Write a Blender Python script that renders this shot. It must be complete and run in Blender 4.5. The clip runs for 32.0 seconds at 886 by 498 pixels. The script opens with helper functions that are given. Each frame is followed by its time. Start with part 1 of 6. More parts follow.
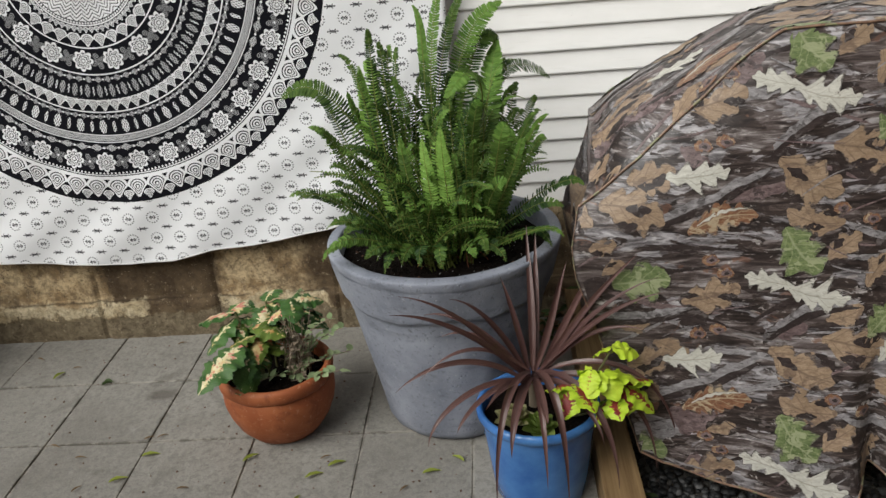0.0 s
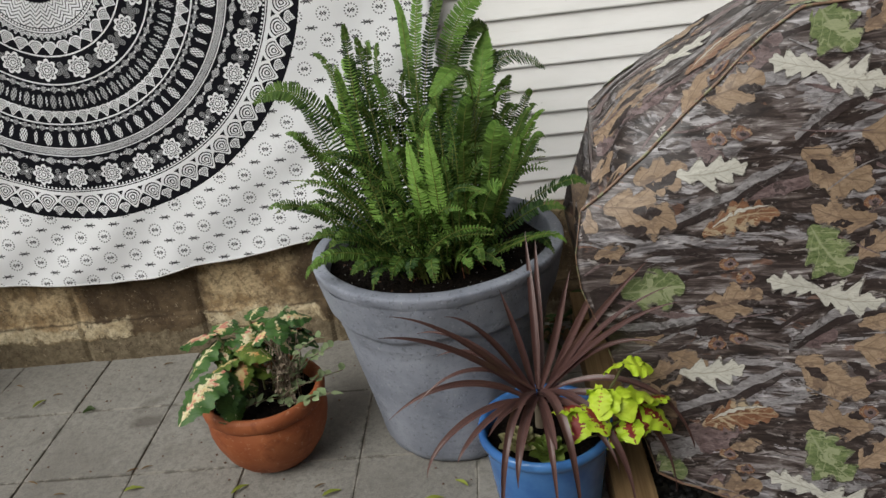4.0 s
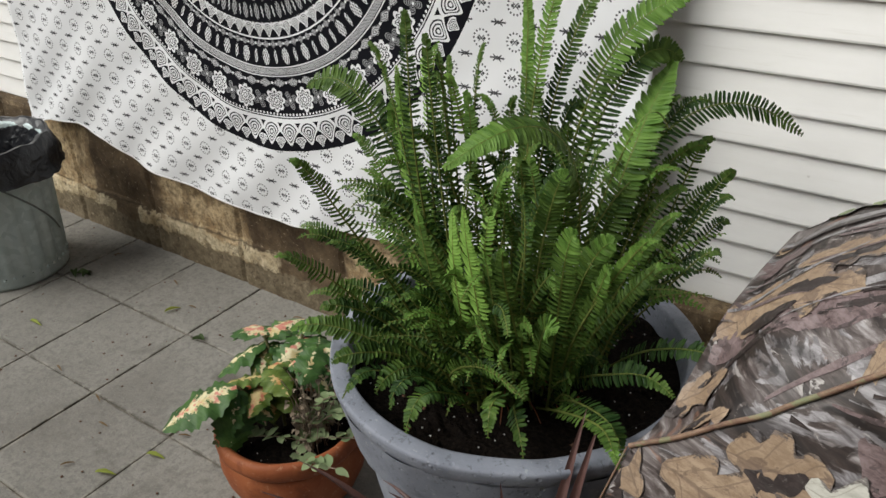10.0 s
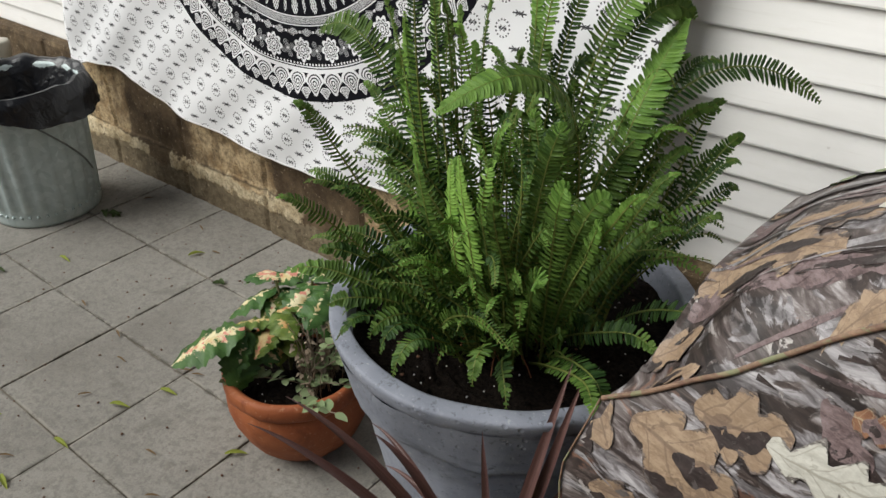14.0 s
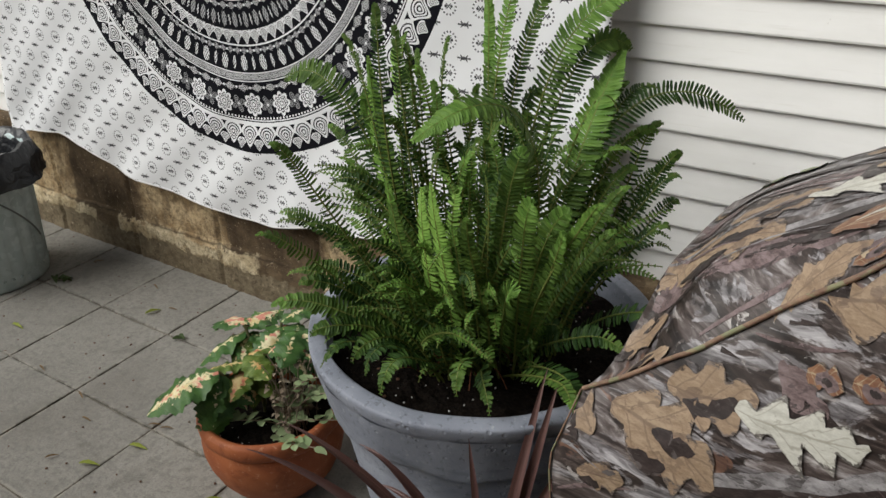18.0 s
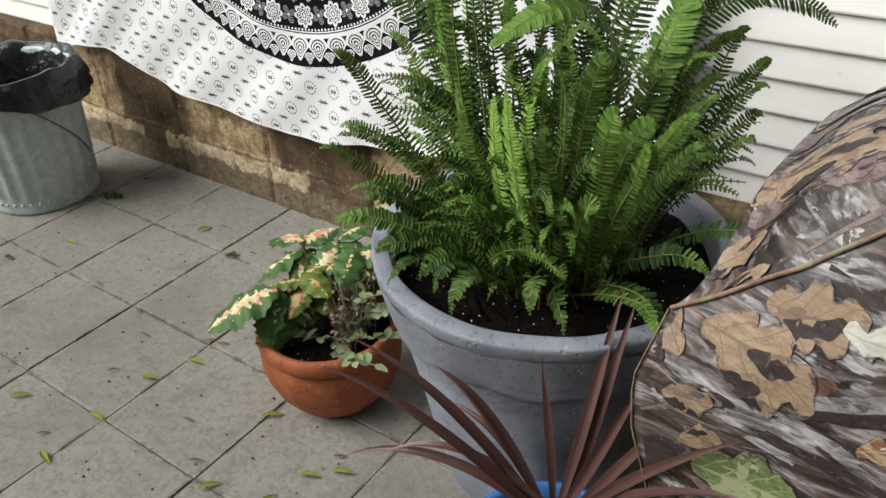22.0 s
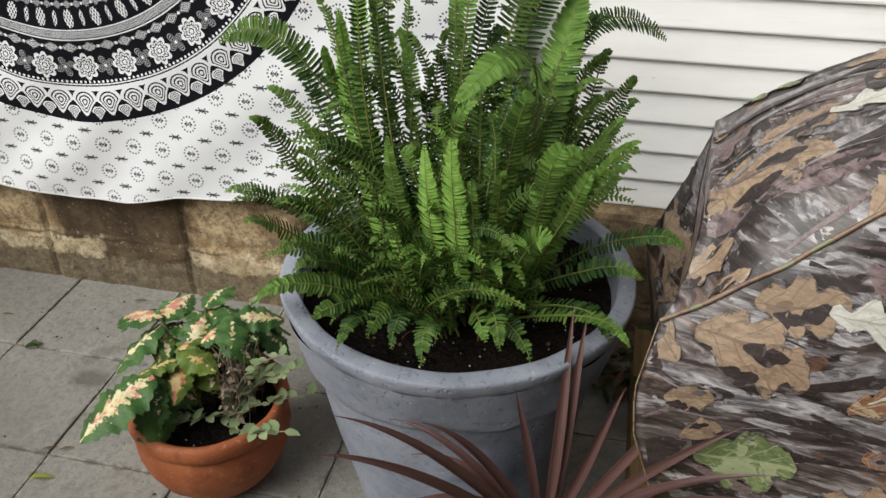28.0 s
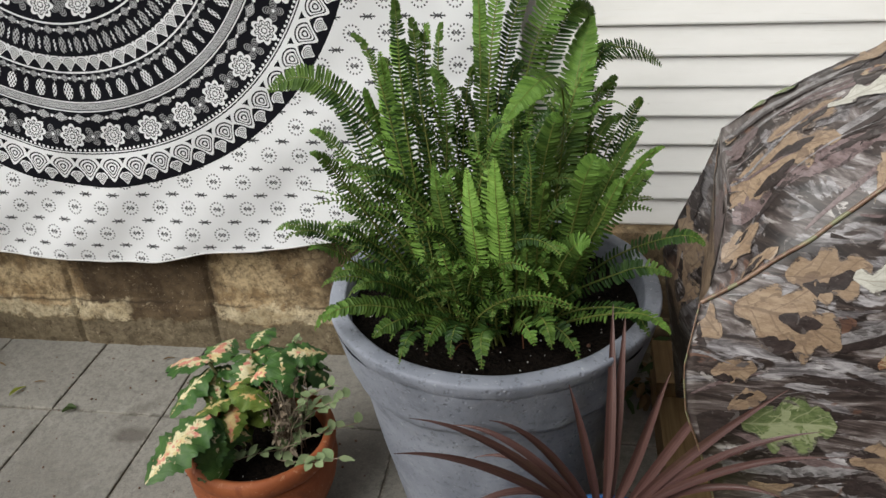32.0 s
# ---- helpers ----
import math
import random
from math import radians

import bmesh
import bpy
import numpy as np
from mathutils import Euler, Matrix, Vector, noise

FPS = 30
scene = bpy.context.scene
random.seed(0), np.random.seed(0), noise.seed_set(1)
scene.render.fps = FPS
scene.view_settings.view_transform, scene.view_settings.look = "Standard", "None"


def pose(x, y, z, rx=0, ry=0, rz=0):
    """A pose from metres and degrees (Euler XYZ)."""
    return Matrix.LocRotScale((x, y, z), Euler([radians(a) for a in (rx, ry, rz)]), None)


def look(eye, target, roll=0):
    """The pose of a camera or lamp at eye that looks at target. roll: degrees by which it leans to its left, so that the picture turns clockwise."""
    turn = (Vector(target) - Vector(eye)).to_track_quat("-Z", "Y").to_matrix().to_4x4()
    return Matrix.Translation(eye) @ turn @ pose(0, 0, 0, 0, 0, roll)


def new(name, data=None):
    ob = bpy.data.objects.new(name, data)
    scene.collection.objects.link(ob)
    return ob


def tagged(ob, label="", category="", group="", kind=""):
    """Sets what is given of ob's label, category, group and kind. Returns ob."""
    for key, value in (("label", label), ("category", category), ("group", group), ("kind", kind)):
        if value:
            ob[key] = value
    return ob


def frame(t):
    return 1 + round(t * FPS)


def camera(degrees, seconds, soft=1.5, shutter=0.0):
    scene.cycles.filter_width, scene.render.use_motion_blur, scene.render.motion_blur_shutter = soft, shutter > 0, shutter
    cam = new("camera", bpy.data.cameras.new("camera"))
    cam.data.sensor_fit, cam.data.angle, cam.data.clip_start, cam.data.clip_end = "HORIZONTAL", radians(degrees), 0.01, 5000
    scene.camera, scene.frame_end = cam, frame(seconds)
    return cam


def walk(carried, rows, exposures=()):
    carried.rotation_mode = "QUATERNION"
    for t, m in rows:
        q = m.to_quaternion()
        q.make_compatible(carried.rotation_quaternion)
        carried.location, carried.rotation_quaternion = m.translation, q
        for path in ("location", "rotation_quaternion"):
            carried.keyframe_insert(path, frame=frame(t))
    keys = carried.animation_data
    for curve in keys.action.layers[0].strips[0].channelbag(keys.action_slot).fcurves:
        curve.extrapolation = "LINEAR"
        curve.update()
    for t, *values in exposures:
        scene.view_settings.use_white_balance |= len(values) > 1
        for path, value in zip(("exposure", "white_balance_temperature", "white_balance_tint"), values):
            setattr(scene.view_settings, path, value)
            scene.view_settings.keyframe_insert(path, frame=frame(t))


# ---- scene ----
cam = camera(57.2, 32.0)
PATH = [
    (0, (1.324, -2.067, 1.307), (1.178, -0.25, 0.486), -5.1),
    (0.5, (1.342, -2.08, 1.306), (1.204, -0.262, 0.484), -5.4),
    (1, (1.387, -2.081, 1.297), (1.271, -0.27, 0.456), -5.6),
    (1.5, (1.381, -2.08, 1.307), (1.312, -0.271, 0.457), -5.4),
    (2, (1.339, -2.058, 1.315), (1.317, -0.247, 0.468), -5.1),
    (2.5, (1.316, -2.05, 1.318), (1.334, -0.238, 0.474), -5.1),
    (4.5, (1.345, -1.811, 1.269), (1.13, -0.006, 0.435), -8.0),
    (5, (1.305, -1.684, 1.267), (1.071, 0.119, 0.433), -7.9),
    (5.5, (1.328, -1.575, 1.272), (1.071, 0.219, 0.425), -7.7),
    (6, (1.403, -1.46, 1.263), (1.015, 0.308, 0.411), -8.1),
    (6.5, (1.432, -1.389, 1.26), (0.912, 0.328, 0.375), -8.9),
    (7, (1.419, -1.283, 1.248), (0.896, 0.414, 0.326), -7.9),
    (7.5, (1.407, -1.193, 1.241), (0.915, 0.491, 0.28), -6.3),
    (8, (1.453, -1.109, 1.216), (0.844, 0.526, 0.239), -6.0),
    (8.5, (1.56, -1.034, 1.214), (0.718, 0.484, 0.221), -5.0),
    (9, (1.613, -1.019, 1.207), (0.675, 0.41, 0.169), -4.1),
    (9.5, (1.648, -1.042, 1.236), (0.652, 0.355, 0.208), -3.1),
    (10, (1.706, -1.108, 1.268), (0.684, 0.306, 0.292), -2.0),
    (10.5, (1.74, -1.065, 1.283), (0.719, 0.374, 0.341), -1.5),
    (11, (1.754, -1.025, 1.266), (0.711, 0.381, 0.299), -1.5),
    (11.5, (1.75, -1.025, 1.255), (0.7, 0.336, 0.233), -1.2),
    (12, (1.753, -1.033, 1.253), (0.711, 0.313, 0.202), -0.7),
    (12.5, (1.759, -1.051, 1.263), (0.702, 0.293, 0.226), -0.6),
    (13, (1.757, -1.068, 1.257), (0.672, 0.269, 0.239), -0.7),
    (13.5, (1.761, -1.069, 1.246), (0.679, 0.266, 0.222), -0.0),
    (14, (1.764, -1.085, 1.247), (0.683, 0.236, 0.204), -0.6),
    (14.5, (1.776, -1.099, 1.245), (0.699, 0.237, 0.216), -1.0),
    (16.5, (1.788, -1.161, 1.26), (0.719, 0.222, 0.29), -1.9),
    (17, (1.784, -1.181, 1.257), (0.739, 0.24, 0.313), -2.0),
    (17.5, (1.776, -1.192, 1.253), (0.759, 0.257, 0.322), -2.0),
    (18, (1.774, -1.191, 1.247), (0.785, 0.279, 0.321), -1.8),
    (18.5, (1.777, -1.194, 1.246), (0.813, 0.293, 0.318), -1.6),
    (19, (1.778, -1.188, 1.24), (0.815, 0.293, 0.303), -1.8),
    (19.5, (1.78, -1.115, 1.236), (0.767, 0.319, 0.279), -2.0),
    (20, (1.796, -1.06, 1.234), (0.689, 0.279, 0.243), -3.1),
    (20.5, (1.799, -1.053, 1.23), (0.669, 0.248, 0.215), -2.7),
    (21, (1.779, -1.093, 1.227), (0.666, 0.21, 0.197), -2.2),
    (21.5, (1.754, -1.166, 1.227), (0.692, 0.161, 0.171), -2.5),
    (22, (1.713, -1.192, 1.219), (0.702, 0.146, 0.13), -3.1),
    (22.5, (1.595, -1.134, 1.212), (0.625, 0.206, 0.088), -3.5),
    (23, (1.521, -1.079, 1.211), (0.613, 0.276, 0.053), -3.5),
    (23.5, (1.494, -1.101, 1.227), (0.742, 0.332, 0.051), -1.5),
    (24, (1.435, -1.196, 1.252), (0.879, 0.309, 0.058), 0.4),
    (24.5, (1.403, -1.263, 1.27), (0.971, 0.287, 0.082), 1.4),
    (25, (1.401, -1.297, 1.281), (0.998, 0.281, 0.121), 0.9),
    (25.5, (1.388, -1.323, 1.279), (0.998, 0.281, 0.151), 0.8),
    (27.5, (1.392, -1.286, 1.268), (1.045, 0.333, 0.146), 0.8),
    (28, (1.399, -1.286, 1.28), (1.034, 0.341, 0.175), -0.1),
    (28.5, (1.409, -1.318, 1.286), (1.018, 0.325, 0.215), -1.1),
    (29, (1.43, -1.338, 1.277), (1.021, 0.319, 0.234), -2.1),
    (29.5, (1.476, -1.358, 1.272), (1.055, 0.315, 0.261), -2.8),
    (30, (1.499, -1.392, 1.243), (0.956, 0.266, 0.265), -4.6),
    (30.5, (1.436, -1.378, 1.249), (0.842, 0.267, 0.277), -5.9),
    (31, (1.328, -1.385, 1.271), (0.862, 0.294, 0.29), -5.2),
    (31.5, (1.31, -1.412, 1.272), (0.945, 0.289, 0.286), -4.0),
    (32, (1.312, -1.426, 1.277), (1.004, 0.293, 0.301), -3.5),
]
walk(cam, [(t, look(eye, target, roll)) for t, eye, target, roll in PATH], [(0.0, 0.10), (2.5, 0.14), (5.0, -0.14), (6.0, 0.08), (7.0, 0.22), (8.0, 0.16), (9.0, 0.34), (10.0, 0.08), (11.0, 0.01), (12.0, 0.18), (13.0, 0.13), (14.0, 0.22), (17.0, 0.04), (18.0, 0.02), (20.0, 0.24), (21.0, 0.22), (22.0, 0.44), (24.0, 0.24), (28.0, 0.28), (30.0, 0.12), (32.0, 0.14)])

# ---- world and light: soft overcast daylight ----
world = bpy.data.worlds.new("overcast_sky")
scene.world = world
world.use_nodes = True
wn = world.node_tree.nodes
sky = wn.new("ShaderNodeTexSky")
sky.sky_type, sky.sun_disc = "NISHITA", False
SUN_EL, SUN_AZ = radians(41), radians(224)
sky.sun_elevation, sky.sun_rotation = SUN_EL, SUN_AZ
sky.air_density, sky.dust_density = 1.0, 4.0
soft_sky = wn.new("ShaderNodeHueSaturation")
soft_sky.inputs["Saturation"].default_value = 0.35
world.node_tree.links.new(sky.outputs[0], soft_sky.inputs["Color"])
world.node_tree.links.new(soft_sky.outputs[0], wn["Background"].inputs[0])
wn["Background"].inputs[1].default_value = 0.058
sun = new("sun", bpy.data.lights.new("sun", "SUN"))
sun.data.energy, sun.data.angle, sun.data.color = 3.15, radians(50), (0.985, 0.990, 0.950)
sun.matrix_world = look((-1.9, -3.0, 3.9), (1.0, 0.0, 0.3))
scene.view_settings.exposure = 0.0

# ---- materials ----

class Val:
    """A number inside a shader, with plain arithmetic."""

    def __init__(self, tree, out):
        self.tree, self.out = tree, out

    def op(self, kind, *others):
        n = self.tree.nodes.new("ShaderNodeMath")
        n.operation = kind
        for k, v in enumerate((self, *others)):
            if isinstance(v, Val):
                self.tree.links.new(v.out, n.inputs[k])
            else:
                n.inputs[k].default_value = v
        return Val(self.tree, n.outputs[0])

    def lift(self, v):
        n = self.tree.nodes.new("ShaderNodeValue")
        n.outputs[0].default_value = v
        return Val(self.tree, n.outputs[0])

    def __add__(self, o): return self.op("ADD", o)
    def __sub__(self, o): return self.op("SUBTRACT", o)
    def __mul__(self, o): return self.op("MULTIPLY", o)
    def __truediv__(self, o): return self.op("DIVIDE", o)
    def __rsub__(self, o): return self.lift(o).op("SUBTRACT", self)
    def __rtruediv__(self, o): return self.lift(o).op("DIVIDE", self)
    def __radd__(self, o): return self.op("ADD", o)
    def __rmul__(self, o): return self.op("MULTIPLY", o)
    def fract(self): return self.op("FRACT")
    def abs(self): return self.op("ABSOLUTE")
    def sqrt(self): return self.op("SQRT")
    def sin(self): return self.op("SINE")
    def cos(self): return self.op("COSINE")
    def less(self, o): return self.op("LESS_THAN", o)
    def more(self, o): return self.op("GREATER_THAN", o)
    def max(self, o): return self.op("MAXIMUM", o)
    def min(self, o): return self.op("MINIMUM", o)
    def atan2(self, o): return self.op("ARCTAN2", o)
    def between(self, a, b): return self.more(a) * self.less(b)


class Mat:
    """A node material with its principled shader and short ways to add to it."""

    def __init__(self, name, color=(0.5, 0.5, 0.5), rough=0.7, metal=0.0, spec=0.4):
        self.m = bpy.data.materials.new(name)
        self.m.use_nodes = True
        self.t = self.m.node_tree
        self.b = self.t.nodes["Principled BSDF"]
        self.b.inputs["Base Color"].default_value = (*color, 1)
        self.b.inputs["Roughness"].default_value = rough
        self.b.inputs["Metallic"].default_value = metal
        self.b.inputs["Specular IOR Level"].default_value = spec

    def node(self, kind, **values):
        n = self.t.nodes.new(kind)
        for k, v in values.items():
            n.inputs[k].default_value = v
        return n

    def link(self, a, b):
        self.t.links.new(a, b)

    def coord(self, which="Object", scale=(1, 1, 1), turn=(0, 0, 0)):
        c = self.t.nodes.new("ShaderNodeTexCoord")
        mp = self.t.nodes.new("ShaderNodeMapping")
        mp.inputs["Scale"].default_value = scale
        mp.inputs["Rotation"].default_value = turn
        self.link(c.outputs[which], mp.inputs[0])
        return mp.outputs[0]

    def noise(self, vec, scale, detail=6.0, rough=0.6, distort=0.0):
        n = self.node("ShaderNodeTexNoise", Scale=scale, Detail=detail, Roughness=rough, Distortion=distort)
        self.link(vec, n.inputs["Vector"])
        return n.outputs["Fac"]

    def voronoi(self, vec, scale, feature="F1"):
        n = self.node("ShaderNodeTexVoronoi", Scale=scale)
        n.feature = feature
        self.link(vec, n.inputs["Vector"])
        return n

    def ramp(self, fac, stops, hard=False):
        n = self.t.nodes.new("ShaderNodeValToRGB")
        if hard:
            n.color_ramp.interpolation = "CONSTANT"
        e = n.color_ramp.elements
        while len(e) < len(stops):
            e.new(0.5)
        for el, (p, c) in zip(e, stops):
            el.position = p
            el.color = (*c, 1) if isinstance(c, tuple) else (c, c, c, 1)
        self.link(fac, n.inputs[0])
        return n.outputs[0]

    def mix(self, fac, a, b, kind="MIX"):
        n = self.t.nodes.new("ShaderNodeMix")
        n.data_type, n.blend_type = "RGBA", kind
        for sock, v in ((n.inputs[0], fac), (n.inputs[6], a), (n.inputs[7], b)):
            if isinstance(v, (int, float)):
                sock.default_value = v if sock is n.inputs[0] else (v, v, v, 1)
            elif isinstance(v, tuple):
                sock.default_value = (*v, 1)
            else:
                self.link(v, sock)
        return n.outputs[2]

    def paint(self, out):
        self.link(out, self.b.inputs["Base Color"])
        return self

    def bump(self, height, strength=0.3, distance=0.01):
        n = self.node("ShaderNodeBump", Strength=strength, Distance=distance)
        old = self.b.inputs["Normal"].links
        if old:
            self.link(old[0].from_socket, n.inputs["Normal"])
        self.link(height, n.inputs["Height"])
        self.link(n.outputs[0], self.b.inputs["Normal"])
        return self

    def rough(self, out):
        self.link(out, self.b.inputs["Roughness"])
        return self

    def random(self):
        return self.t.nodes.new("ShaderNodeObjectInfo").outputs["Random"]

    def island(self):
        return self.t.nodes.new("ShaderNodeNewGeometry").outputs["Random Per Island"]

    def split(self, vec):
        n = self.t.nodes.new("ShaderNodeSeparateXYZ")
        self.link(vec, n.inputs[0])
        return [Val(self.t, o) for o in n.outputs]


def make_paver():
    m = Mat("concrete_paver", rough=0.85, spec=0.25)
    geo = m.t.nodes.new("ShaderNodeNewGeometry")
    o = geo.outputs["Position"]
    big = m.noise(o, 3.0, 5)
    fine = m.noise(o, 90, 4)
    spots = m.noise(o, 22, 6, 0.7)
    c = m.mix(m.ramp(big, [(0.3, 0.0), (0.7, 1.0)]), (0.230, 0.217, 0.192), (0.345, 0.328, 0.292))
    c = m.mix(m.ramp(m.random(), [(0, 0.0), (1, 0.45)]), c, (0.210, 0.200, 0.176))
    wide = m.noise(o, 1.7, 4, 0.6, 0.5)
    c = m.mix(m.ramp(wide, [(0.52, 0.0), (0.68, 0.45)]), c, (0.130, 0.116, 0.098))
    blotch = m.noise(o, 5.5, 6, 0.62, 0.6)
    c = m.mix(m.ramp(blotch, [(0.58, 0.0), (0.70, 0.55)]), c, (0.10, 0.088, 0.072))
    c = m.mix(m.ramp(spots, [(0.56, 0.0), (0.72, 0.5)]), c, (0.135, 0.122, 0.105))
    pale = m.noise(o, 14, 7, 0.75, 0.4)
    c = m.mix(m.ramp(pale, [(0.60, 0.0), (0.70, 0.4)]), c, (0.36, 0.35, 0.33))
    c = m.mix(m.ramp(fine, [(0.35, 0.35), (0.6, 0.0)]), c, (0.20, 0.19, 0.18))
    mott = m.noise(o, 45, 6, 0.7)
    c = m.mix(m.ramp(mott, [(0.40, 0.35), (0.52, 0.0), (0.62, 0.0)]), c, (0.13, 0.122, 0.11))
    grit = m.noise(o, 260, 3, 0.7)
    c = m.mix(m.ramp(grit, [(0.36, 0.32), (0.46, 0.0)]), c, (0.11, 0.102, 0.09))
    c = m.mix(m.ramp(grit, [(0.58, 0.0), (0.68, 0.28)]), c, (0.40, 0.385, 0.35))
    wx, wy, _ = m.split(o)
    wx, wy = (wx - 0.305) / 0.065, (wy + 0.103) / 0.036
    oil = (wx * wx + wy * wy).sqrt() + (Val(m.t, spots) - 0.5) * 1.1
    c = m.mix(m.ramp(oil.out, [(0.45, 0.62), (1.0, 0.0)]), c, (0.085, 0.070, 0.060))
    lx, ly, _ = m.split(m.coord("Object"))
    rim = (lx.abs() / 0.1443).max(ly.abs() / 0.145) + (Val(m.t, spots) - 0.5) * 0.10
    c = m.mix(m.ramp(rim.out, [(0.955, 0.0), (0.985, 0.55)]), c, m.mix(m.ramp(pale, [(0.46, 0.0), (0.54, 1.0)]), (0.085, 0.075, 0.06), (0.36, 0.335, 0.29)))
    m.paint(c).bump(fine, 0.45, 0.002).bump(spots, 0.35, 0.005).bump(mott, 0.4, 0.003).bump(grit, 0.4, 0.0015)
    return m.m


def make_siding():
    m = Mat("white_siding", rough=0.45, spec=0.4)
    o = m.coord("Object", (1, 1, 4))
    n = m.noise(o, 4, 6, 0.65)
    streak = m.noise(m.coord("Object", (2, 2, 40)), 3, 6)
    c = m.mix(m.ramp(n, [(0.35, 0.0), (0.75, 1.0)]), (0.88, 0.87, 0.85), (0.80, 0.79, 0.765))
    c = m.mix(m.ramp(streak, [(0.6, 0.0), (0.8, 0.35)]), c, (0.58, 0.55, 0.50))
    dirt = m.noise(m.coord("Object"), 38, 3, 0.5)
    c = m.mix(m.ramp(dirt, [(0.74, 0.0), (0.80, 0.6)]), c, (0.35, 0.32, 0.28))
    m.paint(c).bump(streak, 0.12, 0.002)
    return m.m


def make_block():
    m = Mat("stained_plastered_block", rough=0.92, spec=0.2)
    geo = m.t.nodes.new("ShaderNodeNewGeometry")
    o = geo.outputs["Position"]
    px, py, pz = m.split(o)
    tall = m.t.nodes.new("ShaderNodeMapping")
    tall.inputs["Scale"].default_value = (1.0, 1.0, 0.5)
    m.link(o, tall.inputs[0])
    base = m.noise(o, 11, 9, 0.7)
    big = Val(m.t, m.noise(tall.outputs[0], 3.1, 7, 0.60, 0.5))
    fine = m.noise(o, 95, 5, 0.75)
    grain = m.noise(o, 38, 6, 0.7)
    peel = Val(m.t, m.noise(o, 7.5, 9, 0.70, 0.4))
    c = m.mix(m.ramp(base, [(0.42, 0.0), (0.56, 1.0)]), (0.33, 0.225, 0.118), (0.60, 0.460, 0.275))
    c = m.mix(m.ramp(grain, [(0.50, 0.0), (0.60, 0.55)]), c, (0.15, 0.11, 0.066))
    flake = peel
    ragged = pz + (peel - 0.5) * 0.13 + (Val(m.t, m.noise(o, 34, 8, 0.7)) - 0.5) * 0.06
    warp = px + (big - 0.5) * 0.14 + (peel - 0.5) * 0.12
    # Dark stain bands by x; the last, past 0.78, also paints in shade.
    patch = Val(m.t, m.ramp(((warp + 1.2) / 2.6).out, [(0.06, 0.12), (0.09, -0.02), (0.19, -0.02), (0.21, 0.08), (0.31, 0.08), (0.335, -0.02), (0.478, -0.03), (0.497, 0.17), (0.605, 0.17), (0.62, -0.02), (0.72, 0.01), (0.76, 0.14)]))
    stain = big * 0.55 + 0.22 + patch
    stain_and_shade = m.mix(m.ramp(base, [(0.4, 0.0), (0.65, 1.0)]), (0.044, 0.028, 0.016), (0.122, 0.083, 0.047))
    c = m.mix(m.ramp(stain.out, [(0.49, 0.0), (0.59, 0.92)]), c, stain_and_shade)
    # a pale ragged band where the coat has come off, over a smooth grey-brown plinth
    broken = Val(m.t, m.noise(tall.outputs[0], 4.6, 6, 0.6)) + patch * -1.3
    shown = Val(m.t, m.ramp(broken.out, [(0.34, 0.0), (0.39, 1.0)]))
    cream = m.mix(m.ramp(base, [(0.38, 0.0), (0.62, 1.0)]), (0.40, 0.31, 0.18), (0.72, 0.62, 0.43))
    band = Val(m.t, m.ramp(ragged.out, [(0.0, 0.0), (0.084, 0.0), (0.088, 1.0), (0.131, 1.0), (0.136, 0.0)]))
    c = m.mix((band * shown).out, c, cream)
    plinth = m.mix(m.ramp(grain, [(0.4, 0.0), (0.65, 1.0)]), (0.130, 0.104, 0.066), (0.26, 0.212, 0.140))
    c = m.mix(m.ramp(ragged.out, [(0.080, 0.92), (0.085, 0.0)]), c, plinth)
    c = m.mix(m.ramp(fine, [(0.38, 0.5), (0.55, 0.0)]), c, (0.10, 0.074, 0.050))
    chip = m.noise(o, 70, 6, 0.75, 0.5)
    c = m.mix(m.ramp(chip, [(0.60, 0.0), (0.65, 0.55)]), c, (0.55, 0.46, 0.32))
    bent = m.t.nodes.new("ShaderNodeVectorMath")
    bent.operation = "MULTIPLY_ADD"
    wavy = m.node("ShaderNodeTexNoise", Scale=9.0, Detail=6.0)
    m.link(o, wavy.inputs["Vector"])
    m.link(wavy.outputs["Color"], bent.inputs[0])
    bent.inputs[1].default_value = (0.35, 0.35, 0.35)
    m.link(o, bent.inputs[2])
    crack = m.voronoi(bent.outputs[0], 4.2, "DISTANCE_TO_EDGE")
    c = m.mix(m.ramp(crack.outputs[0], [(0.0, 0.5), (0.012, 0.0)]), c, (0.06, 0.045, 0.03))
    pit = m.noise(o, 52, 7, 0.75, 0.6)
    c = m.mix(m.ramp(pit, [(0.565, 0.0), (0.61, 0.7)]), c, (0.065, 0.046, 0.030))
    # the bed joint of the lowest course, and broken edges along it
    joint = (pz - 0.137 + (Val(m.t, m.noise(o, 21, 6, 0.65)) - 0.5) * 0.022).abs()
    worn = Val(m.t, m.ramp(m.noise(o, 5, 4, 0.6), [(0.42, 0.0), (0.50, 0.8)]))
    c = m.mix((Val(m.t, m.ramp(joint.out, [(0.0022, 1.0), (0.0045, 0.0)])) * worn).out, c, (0.035, 0.025, 0.016))
    m.paint(c).bump(fine, 0.5, 0.004).bump(flake.out, 0.7, 0.008).bump(grain, 0.4, 0.004).bump((band * shown).out, 0.5, 0.004)
    return m.m


